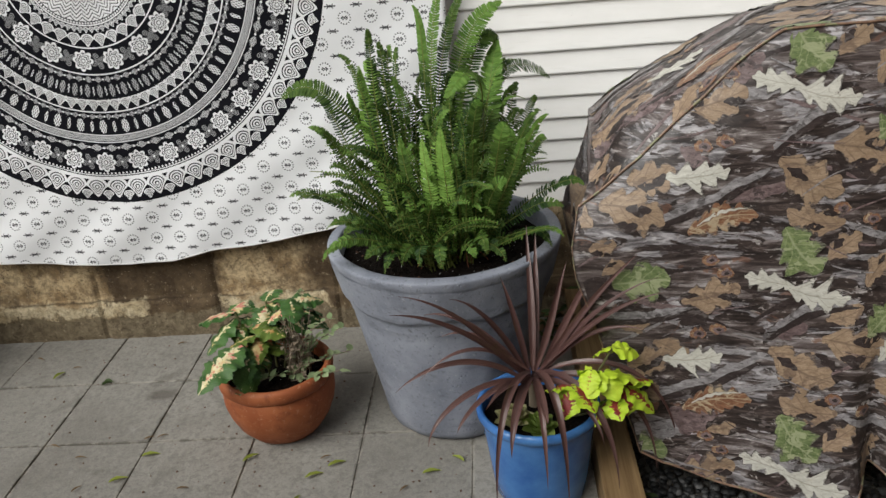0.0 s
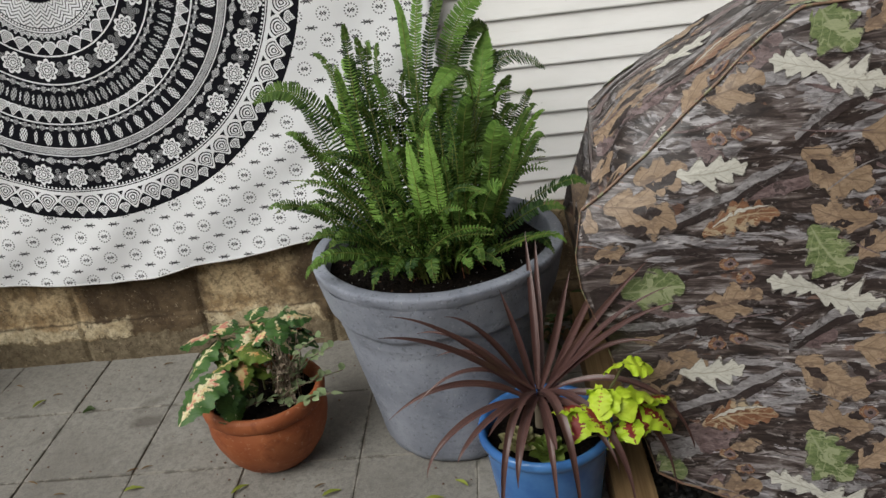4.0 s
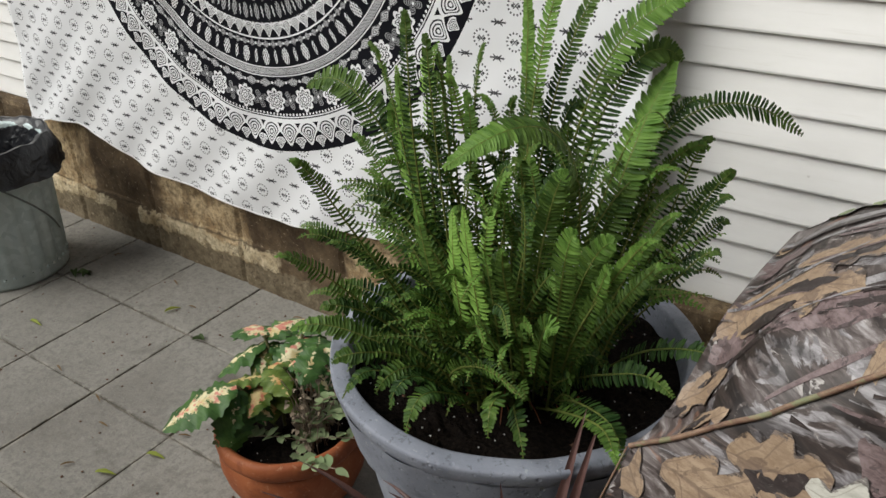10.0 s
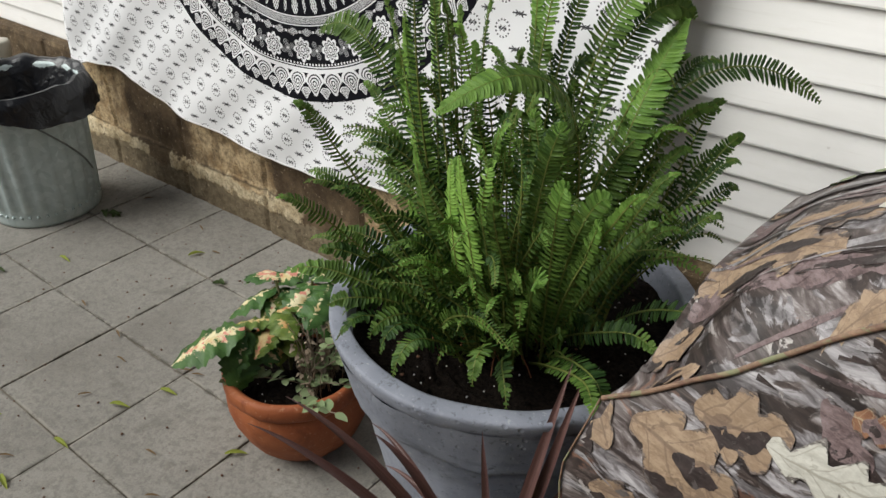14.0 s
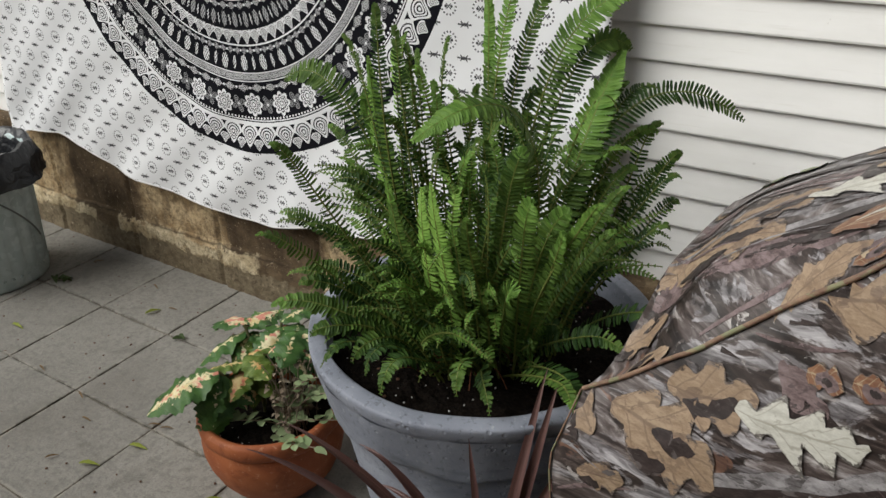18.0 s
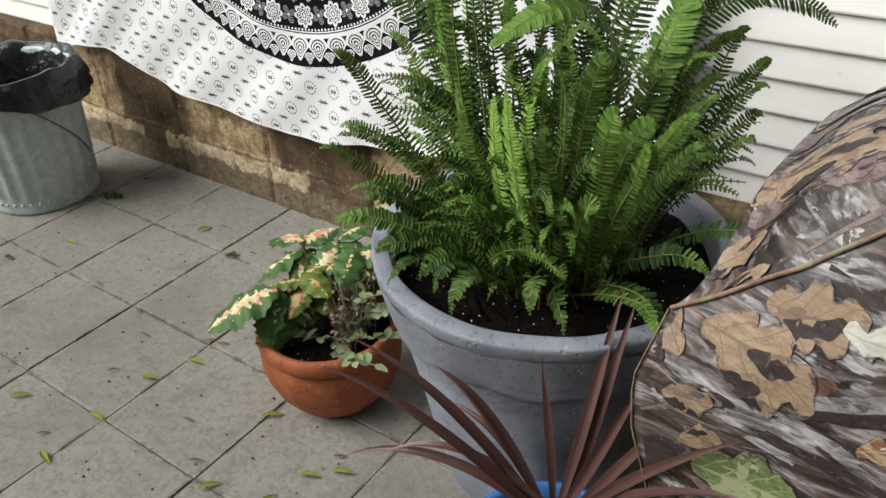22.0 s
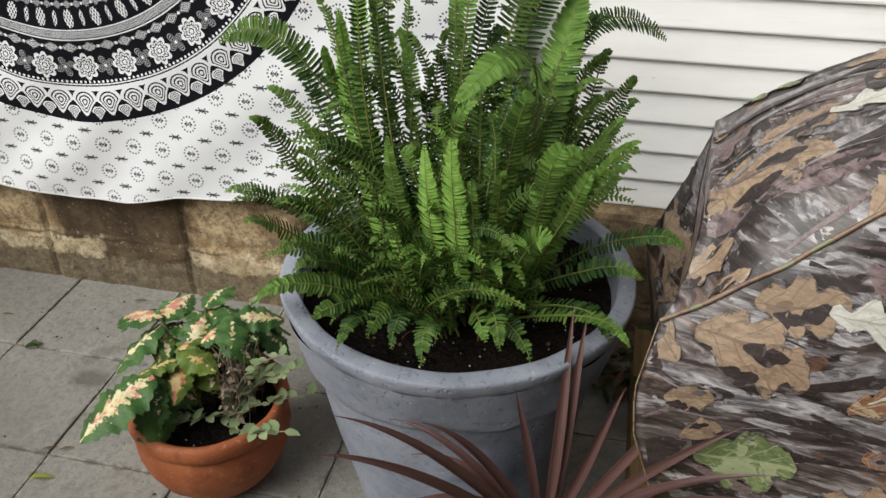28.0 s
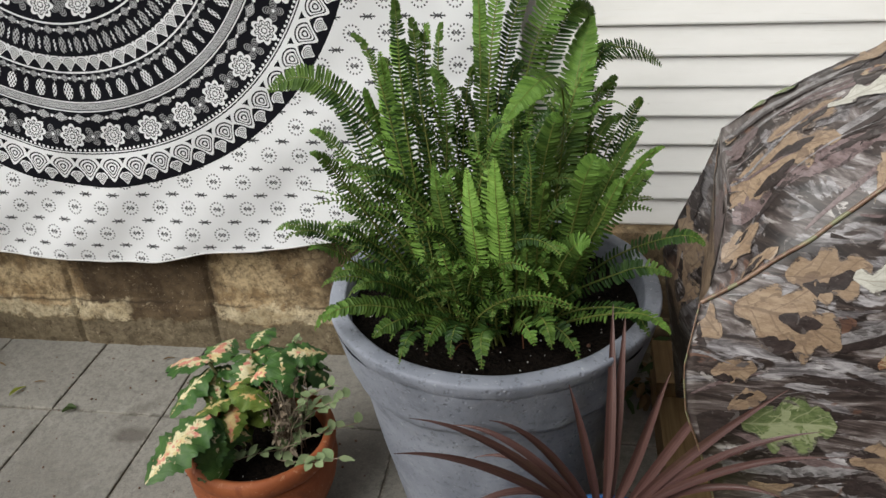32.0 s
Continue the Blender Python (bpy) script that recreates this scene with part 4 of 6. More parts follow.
for k, (b, t, w) in enumerate((*OVER_RIM, *OVER_RIM_LOW)):
    add_frond((*b, 0.465), t, w * 1.08, 0.5 if k in (0, 1, 2, 3, 4, 5, 8, 12) else 0.3, 820 + k, lift=(0.012 * (k % 3 - 1), -0.012 * (k % 2), 0.040 + 0.010 * (k % 4)), curl=0.02, gap=0.0078 if k in (0, 1, 2, 5) else 0.0068, fill=0.52 if k in (0, 1, 2, 5) else 0.82, face=(0, -0.6, 0.8), bare=0.2, taper=(0.6, 1.6, 0.8), turn=0.35 * (k % 3 - 1))
# slender uprights against the tapestry
UPRIGHT = (
    ((1.10, -0.25), (1.059, -0.277, 1.029)), ((1.11, -0.24), (1.076, -0.260, 0.997)), ((1.09, -0.25), (0.989, -0.271, 0.977)), ((1.09, -0.22), (0.905, -0.160, 0.860)), ((1.30, -0.12), (1.388, 0.009, 0.823)),
    ((1.28, -0.13), (1.432, -0.020, 0.790)), ((1.29, -0.13), (1.405, 0.020, 0.745)), ((1.28, -0.12), (1.440, -0.040, 0.760)), ((1.28, -0.14), (1.450, -0.100, 0.700)), ((1.13, -0.20), (1.105, -0.160, 0.965)), ((1.12, -0.22), (1.035, -0.150, 0.935)), ((1.28, -0.10), (1.420, 0.040, 0.680)),
)
for k, (b, t) in enumerate(UPRIGHT):
    add_frond((*b, 0.465), t, 0.0150, 0.25, 860 + k, lift=(0.02 * (k % 3 - 1), -0.01, 0.05), curl=0.04, gap=0.0080, fill=0.50, taper=(0.6, 1.5, 0.8))
# the rest of the bush: slender fronds from one crowded clump
rnd = random.Random(11)
FANS = (  # count, foot, spread of the foot, lowest tip, highest tip, jitter of the tip, slimmest and broadest
    (30, (1.120, -0.225), 0.055, (0.890, -0.26, 0.68), (1.075, -0.19, 0.93), (0.045, 0.11, 0.05), (0.0105, 0.0155)),
    (24, (1.260, -0.165), 0.050, (1.445, -0.10, 0.64), (1.325, -0.08, 0.88), (0.045, 0.10, 0.05), (0.0105, 0.0165)),
    (24, (1.190, -0.160), 0.065, (1.070, -0.09, 0.80), (1.290, -0.12, 0.86), (0.050, 0.07, 0.09), (0.0110, 0.0160)),
    (16, (1.195, -0.240), 0.060, (1.110, -0.30, 0.76), (1.310, -0.27, 0.80), (0.040, 0.05, 0.06), (0.0130, 0.0180)),
    (26, (1.190, -0.280), 0.060, (1.040, -0.38, 0.62), (1.350, -0.37, 0.68), (0.050, 0.06, 0.07), (0.0130, 0.0190)),
)
k = 0
for count, foot, wide, lowest, highest, jitter, (slim, broad) in FANS:
    for i in range(count):
        u = (i + rnd.random()) / count
        base = Vector((foot[0] + rnd.uniform(-wide, wide), foot[1] + rnd.uniform(-wide, wide), 0.465))
        tip = Vector(lowest).lerp(Vector(highest), u) + Vector([rnd.uniform(-j, j) for j in jitter])
        rise = tip.z - 0.465
        away = Vector((tip.x - base.x, tip.y - base.y, 0))
        side = Vector((rnd.uniform(-0.045, 0.045), rnd.uniform(-0.045, 0.045), 0))
        low = base + away * rnd.uniform(0.10, 0.30) + Vector((0, 0, rise * rnd.uniform(0.45, 0.65))) + side
        high = base + away * rnd.uniform(0.40, 0.85) + Vector((0, 0, rise * rnd.uniform(0.95, 1.30))) + side * 0.6
        tone = rnd.choices((0.2, 0.5, 0.9), (0.50, 0.45, 0.05))[0]
        add_frond(base, tip, rnd.uniform(slim, broad), tone, 300 + k, bend=(low, high), gap=rnd.uniform(0.0068, 0.0088), fill=rnd.uniform(0.46, 0.66), bare=rnd.uniform(0.15, 0.35),
                  taper=(rnd.uniform(0.45, 0.75), 1.4, rnd.uniform(0.65, 0.9)), turn=rnd.uniform(-0.9, 0.9))
        k += 1
# short new growth low in the clump
for k in range(58):
    ang = rnd.uniform(0, 6.283)
    rr, reach = rnd.uniform(0.03, 0.12), rnd.uniform(0.05, 0.12)
    bx, by = PX + 0.02 + rr * math.cos(ang), PY - 0.03 + rr * math.sin(ang)
    add_frond((bx, by, 0.465), (bx + reach * math.cos(ang), by + reach * math.sin(ang), rnd.uniform(0.50, 0.66)), rnd.uniform(0.012, 0.018), rnd.choice((0.2, 0.2, 0.5, 0.5)), 500 + k,
              lift=(0, 0, 0.04), curl=0.02, gap=0.0080, fill=0.66)
# long low fronds towards the clay pot
for k in range(9):
    ang, reach = rnd.uniform(2.5, 4.3), rnd.uniform(0.17, 0.25)
    bx, by = PX + 0.07 * math.cos(ang), PY - 0.03 + 0.07 * math.sin(ang)
    add_frond((bx, by, 0.465), (bx + reach * math.cos(ang), by + reach * math.sin(ang) * 0.8, rnd.uniform(0.54, 0.66)), rnd.uniform(0.014, 0.019), rnd.choice((0.2, 0.5)), 600 + k,
              lift=(0, 0, 0.05), curl=0.02, gap=0.0084, fill=0.58, turn=rnd.uniform(-0.3, 0.3), face=(0, -0.6, 0.8), bare=0.25)
# dead brown leaflets at the foot
soup = Soup()
for k in range(26):
    a, rr = rnd.uniform(0, 6.283), rnd.uniform(0.05, 0.13)
    p = Vector((0.02 + rr * math.cos(a), -0.03 + rr * math.sin(a), 0.006))
    q = p + Vector((rnd.uniform(-0.05, 0.05), rnd.uniform(-0.05, 0.05), rnd.uniform(0.01, 0.05)))
    v, f = tube(curve3(p, p.lerp(q, 0.5) + Vector((0, 0, 0.02)), q, 5), 0.0011, 4)
    soup.add(v, f, 0)
tagged(child("dead_growth", soup.mesh("dead_growth", [DEAD]), fern, "dry reddish-brown dead stalks"), kind="stuff")

# ---- clay pot ----
TX, TY = 0.714, -0.275
clay = thing("terracotta_pot", "round-bellied terracotta pot with a rolled rim on the pavers", "plant pot", (TX, TY, 0))
prof = [(0.0, 0.001), (0.080, 0.001), (0.090, 0.005), (0.103, 0.018), (0.124, 0.046), (0.1405, 0.085), (0.1470, 0.115), (0.147, 0.14), (0.142, 0.158), (0.139, 0.163)]
v, f = spun(prof, 80, 0.003, 8)
child("bowl", mesh_of("bowl", v, f, TERRA), clay)
prof = [(0.138, 0.157), (0.144, 0.160), (0.149, 0.167), (0.151, 0.178), (0.1495, 0.190), (0.145, 0.197), (0.138, 0.199), (0.131, 0.195), (0.127, 0.180), (0.126, 0.14)]
v, f = spun(prof, 80, 0.003, 9)
child("rim", mesh_of("rim", v, f, TERRA), clay, "thick rolled clay rim")
claysoil = thing("potting_soil", "dark potting soil in the terracotta pot", "soil", (TX, TY, 0))
v, f = disc(0.128, 0.160, 14, 56, 0.010, 9)
child("soil_surface", mesh_of("soil_surface", v, f, SOIL, smooth=False), claysoil)
soup = Soup()
scatter(soup, 26, 0.115, 0.162, (0.0007, 0.0015), 5, [0])
tagged(child("perlite", soup.mesh("perlite", [PERL], False), claysoil), kind="stuff")


def leaf_grid(length, width, droop, cup, serrate, seed, nu=9, nv=6):
    """An oval pointed leaf along +x, with toothed edges; uv runs along and across it."""
    r = random.Random(seed)
    verts, faces, uvs = [], [], []
    for i in range(nu + 1):
        u = i / nu
        half = width * (math.sin(math.pi * min(1.0, u * 0.92 + 0.06)) ** 0.8) * (1 - 0.25 * u)
        for j in range(nv + 1):
            w = j / nv * 2 - 1
            tooth = 1 + (serrate * (0.5 if i % 2 else -0.5) if abs(w) > 0.99 else 0)
            y = half * w * tooth
            z = -droop * length * u * u + cup * abs(w) ** 1.5 * half + 0.16 * half * noise.noise(Vector((u * 5, w * 3, seed))) + 0.15 * half * abs(w) * math.sin(u * 20 + seed + (2.0 if w > 0 else 0.0))
            verts.append(Vector((u * length, y, z)))
            uvs.append((u, j / nv))
    for i in range(nu):
        for j in range(nv):
            a = i * (nv + 1) + j
            faces.append((a, a + nv + 1, a + nv + 2, a + 1))
    return verts, faces, uvs


def turned(verts, at, heading, pitch, roll=0.0):
    m = Matrix.Translation(at) @ Matrix.Rotation(heading, 4, "Z") @ Matrix.Rotation(-pitch, 4, "Y") @ Matrix.Rotation(roll, 4, "X")
    return [m @ v for v in verts]


def make_coleus(name, edge, edge2, heart, heart2, flush, spread, rough=0.5):
    """Variegated leaf: the heart runs along the midrib and feathers out, the edge stays plain."""
    m = Mat(name, rough=rough, spec=0.3)
    uv = m.t.nodes.new("ShaderNodeUVMap")
    u, w, _ = m.split(uv.outputs[0])
    n = Val(m.t, m.noise(m.coord("Object"), 34, 6, 0.65))
    isl = Val(m.t, m.random())
    side = (w - 0.5).abs() * 2.0
    vein = ((u * 7.0 + side * 1.6).fract() - 0.5).abs()
    blot = Val(m.t, m.noise(m.coord("Object"), 85, 6, 0.66, 1.4))
    q = side * 1.6 + (n - 0.5) * 1.2 + (blot - 0.5) * 2.0 + vein * 0.80 + (u - 0.45).abs() * 0.6 - spread - isl * 0.85
    c1 = m.mix(m.ramp(n.out, [(0.35, 0.0), (0.7, 1.0)]), edge, edge2)
    c2 = m.mix(m.ramp(m.noise(m.coord("Object"), 45, 4), [(0.42, 0.0), (0.62, 1.0)]), heart, heart2)
    c2 = m.mix(m.ramp((isl * 0.16 + Val(m.t, m.noise(m.coord("Object"), 58, 4, 0.6)) * 0.84).out, [(0.575, 0.0), (0.625, 0.8)]), c2, flush)
    m.paint(m.mix(m.ramp((q + 0.5).out, [(0.47, 1.0), (0.53, 0.0)]), c1, c2))
    m.bump(m.ramp(vein.out, [(0.0, 0.0), (0.15, 1.0)]), 0.25, 0.002)
    return m.m


COLEUS = make_coleus("variegated_coleus_leaf", (0.026, 0.076, 0.016), (0.075, 0.160, 0.034), (0.70, 0.63, 0.40), (0.60, 0.48, 0.23), (0.56, 0.13, 0.12), 0.18)
YOUNG = make_coleus("young_coleus_leaf", (0.050, 0.100, 0.015), (0.14, 0.19, 0.030), (0.58, 0.47, 0.22), (0.46, 0.24, 0.08), (0.46, 0.11, 0.08), 0.20)
LIME = make_coleus("lime_coleus_leaf", (0.32, 0.48, 0.02), (0.47, 0.60, 0.05), (0.16, 0.018, 0.015), (0.22, 0.035, 0.025), (0.13, 0.015, 0.015), 0.62)
LIME_PLAIN = make_coleus("plain_lime_coleus_leaf", (0.36, 0.52, 0.02), (0.52, 0.64, 0.06), (0.30, 0.20, 0.02), (0.36, 0.25, 0.04), (0.30, 0.12, 0.02), -0.45)
SILVER = make_leaf("grey_green_leaf", (0.19, 0.26, 0.12), (0.42, 0.50, 0.28), 0.6)
DRY = make_leaf("dry_stem", (0.16, 0.12, 0.085), (0.33, 0.27, 0.20), 0.9, 0.9, 0.0)
COLSTEM = make_leaf("coleus_stem", (0.10, 0.12, 0.05), (0.20, 0.18, 0.08), 0.6)

coleus = thing("coleus", "green, cream and pink variegated coleus in the terracotta pot", "potted plant", (TX, TY, 0.15))
HEADS = (((-0.100, 0.050, 0.175), (-0.04, 0.02, 0.0)), ((-0.050, -0.075, 0.150), (-0.03, -0.01, 0.0)), ((-0.030, -0.015, 0.160), (-0.02, 0.0, 0.0)), ((0.055, 0.045, 0.212), (0.01, 0.04, 0.0)), ((0.050, 0.115, 0.150), (0.02, 0.05, 0.0)), ((-0.020, 0.080, 0.190), (-0.01, 0.04, 0.0)))
# per head: heading, pitch and length of each leaf
LEAVES = (
    ((2.70, -0.15, 0.130), (1.50, 0.30, 0.095), (-2.25, -0.25, 0.110), (0.4, 0.15, 0.075), (-0.9, 0.05, 0.070)),
    ((-2.17, 0.02, 0.140), (-1.00, -0.65, 0.110), (-1.65, -0.70, 0.095), (2.6, 0.15, 0.080), (0.3, -0.10, 0.075), (-2.9, 0.1, 0.080)),
    ((-0.3, 0.15, 0.080), (1.7, 0.25, 0.070), (-2.4, 0.15, 0.075), (-1.3, 0.0, 0.085), (0.7, 0.4, 0.060)),
    ((-1.2, -0.20, 0.080), (0.5, 0.05, 0.085), (2.2, 0.10, 0.080), (3.5, -0.05, 0.085), (-0.3, 0.15, 0.060)),
    ((0.9, -0.40, 0.095), (-0.2, -0.20, 0.090), (2.2, -0.1, 0.080)),
    ((1.5, 0.35, 0.080), (0.1, 0.10, 0.085), (-1.5, -0.05, 0.085), (2.6, 0.10, 0.085)),
)
rnd = random.Random(21)
for k, (top, root) in enumerate(HEADS):
    v, f = tube(curve3(root, (top[0] * 0.6, top[1] * 0.6 + 0.01, top[2] * 0.6), top, 6), 0.0032, 6)
    child("stem", mesh_of("stem", v, f, COLSTEM), coleus)
    for i, (head, pitch, size) in enumerate(LEAVES[k]):
        size *= 1.04 if i < 3 else 0.90
        v, f, uv = leaf_grid(size, size * 0.40, rnd.uniform(0.20, 0.55), -0.30, 0.20, k * 10 + i, 20, 8)
        v = turned(v, Vector(top) + Vector((0, 0, -0.008 * i)), head, pitch, rnd.uniform(-0.35, 0.35))
        child("leaf", mesh_of("leaf", v, f, YOUNG if k == 2 or i > 4 else COLEUS, uvs=uv), coleus)
    for i in range(4):
        size = rnd.uniform(0.040, 0.070)
        v, f, uv = leaf_grid(size, size * 0.42, rnd.uniform(0.3, 0.6), -0.35, 0.10, k * 10 + i + 60, 10, 6)
        low = Vector(root).lerp(Vector(top), rnd.uniform(0.55, 0.85))
        v = turned(v, low, rnd.uniform(0, 6.283), rnd.uniform(-0.5, 0.2), rnd.uniform(-0.4, 0.4))
        child("leaf", mesh_of("leaf", v, f, rnd.choice((COLEUS, YOUNG)), uvs=uv), coleus)

trail = thing("trailing_plant", "thin trailing plant with small round grey-green leaves", "potted plant", (TX, TY, 0.15))
rnd = random.Random(33)
RUNS = [((0.03, -0.02, 0.0), (0.05, -0.06, 0.07), (0.193, 0.040, 0.050)), ((0.04, -0.01, 0.0), (0.08, -0.03, 0.16), (0.160, 0.01, 0.165)), ((0.05, 0.0, 0.0), (0.10, -0.02, 0.13), (0.185, 0.020, 0.130)),
        ((0.05, -0.03, 0.03), (0.0, -0.075, 0.065), (-0.065, -0.125, 0.040)), ((0.04, 0.02, 0.0), (0.05, 0.06, 0.14), (0.063, 0.11, 0.200)), ((0.03, -0.02, 0.0), (0.10, -0.10, 0.06), (0.185, -0.07, 0.060)),
        ((0.05, 0.0, 0.0), (0.09, 0.03, 0.09), (0.11, 0.03, 0.10))]
for a, c, b in RUNS:
    pts = curve3(a, c, b, 12)
    v, f = tube(pts, 0.0014, 4)
    stem = child("stem", mesh_of("stem", v, f, DRY), trail, "thin pale stem")
    soup = Soup()
    for i in range(3, 13):
        for sg in (-1, 1):
            s = rnd.uniform(0.016, 0.030)
            if rnd.random() < 0.12:
                continue
            lv, lf, luv = leaf_grid(s, s * 0.42, 0.1, 0.2, 0.0, i, 4, 4)
            soup.add(turned(lv, pts[i], rnd.uniform(0, 6.283), rnd.uniform(-0.2, 0.7), rnd.uniform(-0.5, 0.5)), lf, 0, luv)
    child("leaves", soup.mesh("leaves", [SILVER]), stem)
soup = Soup()
for k in range(58):
    a = (rnd.uniform(0.03, 0.09), rnd.uniform(-0.03, 0.04), 0.0)
    b = (a[0] + rnd.uniform(-0.03, 0.04), a[1] + rnd.uniform(-0.03, 0.03), rnd.uniform(0.06, 0.20))
    c = (a[0] + rnd.uniform(-0.03, 0.03), a[1] + rnd.uniform(-0.03, 0.03), b[2] * 0.6)
    v, f = tube(curve3(a, c, b, 6), 0.0011, 4)
    soup.add(v, f, 0)
    for i in range(5):
        s = rnd.uniform(0.006, 0.013)
        lv, lf, luv = leaf_grid(s, s * 0.5, 0.5, 0.6, 0.0, i, 3, 2)
        soup.add(turned(lv, Vector(a).lerp(Vector(b), rnd.uniform(0.2, 1)), rnd.uniform(0, 6.3), rnd.uniform(-0.8, 0.8)), lf, 0, luv)
child("dry_tangle", soup.mesh("dry_tangle", [DRY]), trail, "tangle of dry brown twigs and shrivelled leaves")

# ---- blue pot and its plants ----
BX, BY = 1.383, -0.552
bluepot = thing("blue_pot", "glossy blue glazed ceramic pot", "plant pot", (BX, BY, 0))
prof = [(0.0, 0.001), (0.096, 0.001), (0.102, 0.008), (0.110, 0.06), (0.120, 0.14), (0.127, 0.20), (0.129, 0.217)]
v, f = spun(prof, 72, 0.002, 12)
child("body", mesh_of("body", v, f, BLUE), bluepot)
prof = [(0.128, 0.214), (0.136, 0.219), (0.139, 0.228), (0.137, 0.238), (0.130, 0.241), (0.123, 0.236), (0.120, 0.21), (0.118, 0.19)]
v, f = spun(prof, 72, 0.002, 12)
child("rim", mesh_of("rim", v, f, BLUE), bluepot, "rolled glossy rim")
bluesoil = thing("potting_soil", "dark potting soil in the blue pot", "soil", (BX, BY, 0))
v, f = disc(0.122, 0.205, 12, 48, 0.008, 14)
child("soil_surface", mesh_of("soil_surface", v, f, SOIL, smooth=False), bluesoil)

cordyline = thing("cordyline", "dark bronze-purple cordyline with long strap leaves", "potted plant", (1.376, -0.522, 0.205))


def strap(tip, arch, wide, seed):
    """A long grooved leaf from the crown to tip; arch lifts its middle before it falls."""
    r = random.Random(seed)
    b = Vector(tip)
    way = Vector((b.x, b.y, 0))
    out = way.normalized() if way.length > 0.01 else Vector((0, -1, 0))
    a = Vector((0, 0, 0.075 + r.uniform(-0.02, 0.02))) + out * 0.008
    c = a.lerp(b, 0.33) + Vector((0, 0, arch)) + Vector((r.uniform(-0.012, 0.012), r.uniform(-0.012, 0.012), 0))
    e = a.lerp(b, 0.70) + Vector((0, 0, arch * 0.95))
    if b.z < 0.10:
        c = Vector((b.x * 0.5, b.y * 0.5, a.z + arch))
        e = Vector((b.x * 0.97, b.y * 0.97, a.z + arch * 0.35))
    n = 20
    pts = curve3(a, c, b, n, e)
    verts, faces, uvs = [], [], []
    flip = r.uniform(-0.5, 0.5)
    for i, p in enumerate(pts):
        t = i / n
        d = (pts[min(i + 1, n)] - pts[max(i - 1, 0)]).normalized()
        face = Vector((0.25 * out.x, 0.25 * out.y - 0.35, 0.85))
        side = d.cross(face)
        side = side.normalized() if side.length > 0.05 else Vector((1, 0, 0))
        nor = side.cross(d).normalized()
        tw = flip * t
        side, nor = side * math.cos(tw) + nor * math.sin(tw), nor * math.cos(tw) - side * math.sin(tw)
        w = 0.86 * wide * min(1.0, 0.55 + 1.8 * t) * (1 - max(0.0, (t - 0.40) / 0.60) ** 1.6)
        w = max(w, 0.0004)
        for k, h in ((-1, 0.46), (-0.45, 0.10), (0, -0.16), (0.45, 0.10), (1, 0.46)):
            verts.append(p + side * w * k + nor * w * h)
            uvs.append((t, k * 0.5 + 0.5))
    for i in range(n):
        for k in range(4):
            q = i * 5 + k
            faces.append((q, q + 1, q + 6, q + 5))
    return mesh_of("leaf", verts, faces, CORD, uvs=uvs)


# tips from the crown: upright and spreading ones, then those that fall over the pot
UPPER_STRAPS = [
    ((0.004, 0.165, 0.376), 0.01, 0.0095), ((0.024, 0.164, 0.368), 0.01, 0.0095), ((0.085, 0.062, 0.330), 0.02, 0.0095), ((0.175, 0.016, 0.396), 0.02, 0.0085), ((0.220, -0.029, 0.381), 0.03, 0.0085),
    ((0.258, -0.065, 0.344), 0.05, 0.0080), ((0.268, -0.085, 0.320), 0.05, 0.0070), ((-0.273, -0.078, 0.338), 0.06, 0.0090), ((-0.284, -0.133, 0.325), 0.06, 0.0085), ((-0.236, 0.035, 0.229), 0.07, 0.0070), ((-0.17, -0.03, 0.300), 0.06, 0.0080),
    ((-0.06, 0.06, 0.300), 0.02, 0.0080), ((0.235, -0.07, 0.225), 0.07, 0.0065), ((-0.20, 0.02, 0.180), 0.07, 0.0065),
]
LOWER_STRAPS = [
    ((-0.297, -0.098, 0.118), 0.09, 0.0085), ((-0.245, -0.095, 0.140), 0.09, 0.0075), ((-0.230, -0.170, 0.027), 0.08, 0.0090), ((-0.165, -0.190, 0.075), 0.07, 0.0085), ((-0.103, -0.185, 0.126), 0.04, 0.0115), ((-0.057, -0.215, 0.028), 0.05, 0.0120),
    ((-0.093, -0.215, -0.108), 0.08, 0.0095), ((0.014, -0.215, -0.057), 0.08, 0.0085), ((0.057, -0.215, -0.104), 0.08, 0.0115), ((0.160, -0.215, -0.063), 0.08, 0.0100), ((0.129, -0.215, 0.048), 0.06, 0.0095), ((0.253, -0.128, -0.086), 0.09, 0.0095),
    ((0.309, -0.078, -0.096), 0.10, 0.0085), ((0.02, -0.19, 0.09), 0.04, 0.0100), ((0.10, -0.17, 0.12), 0.04, 0.0090),
]
for k, (tip, arch, wide) in enumerate((*UPPER_STRAPS, *LOWER_STRAPS)):
    child("leaf", strap(tip, arch, wide, k), cordyline)
v, f = tube([(0, 0, -0.02), (0.002, 0, 0.02), (0, 0, 0.07)], [0.013, 0.014, 0.011], 10)
child("trunk", mesh_of("trunk", v, f, DRY), cordyline, "short brown trunk")

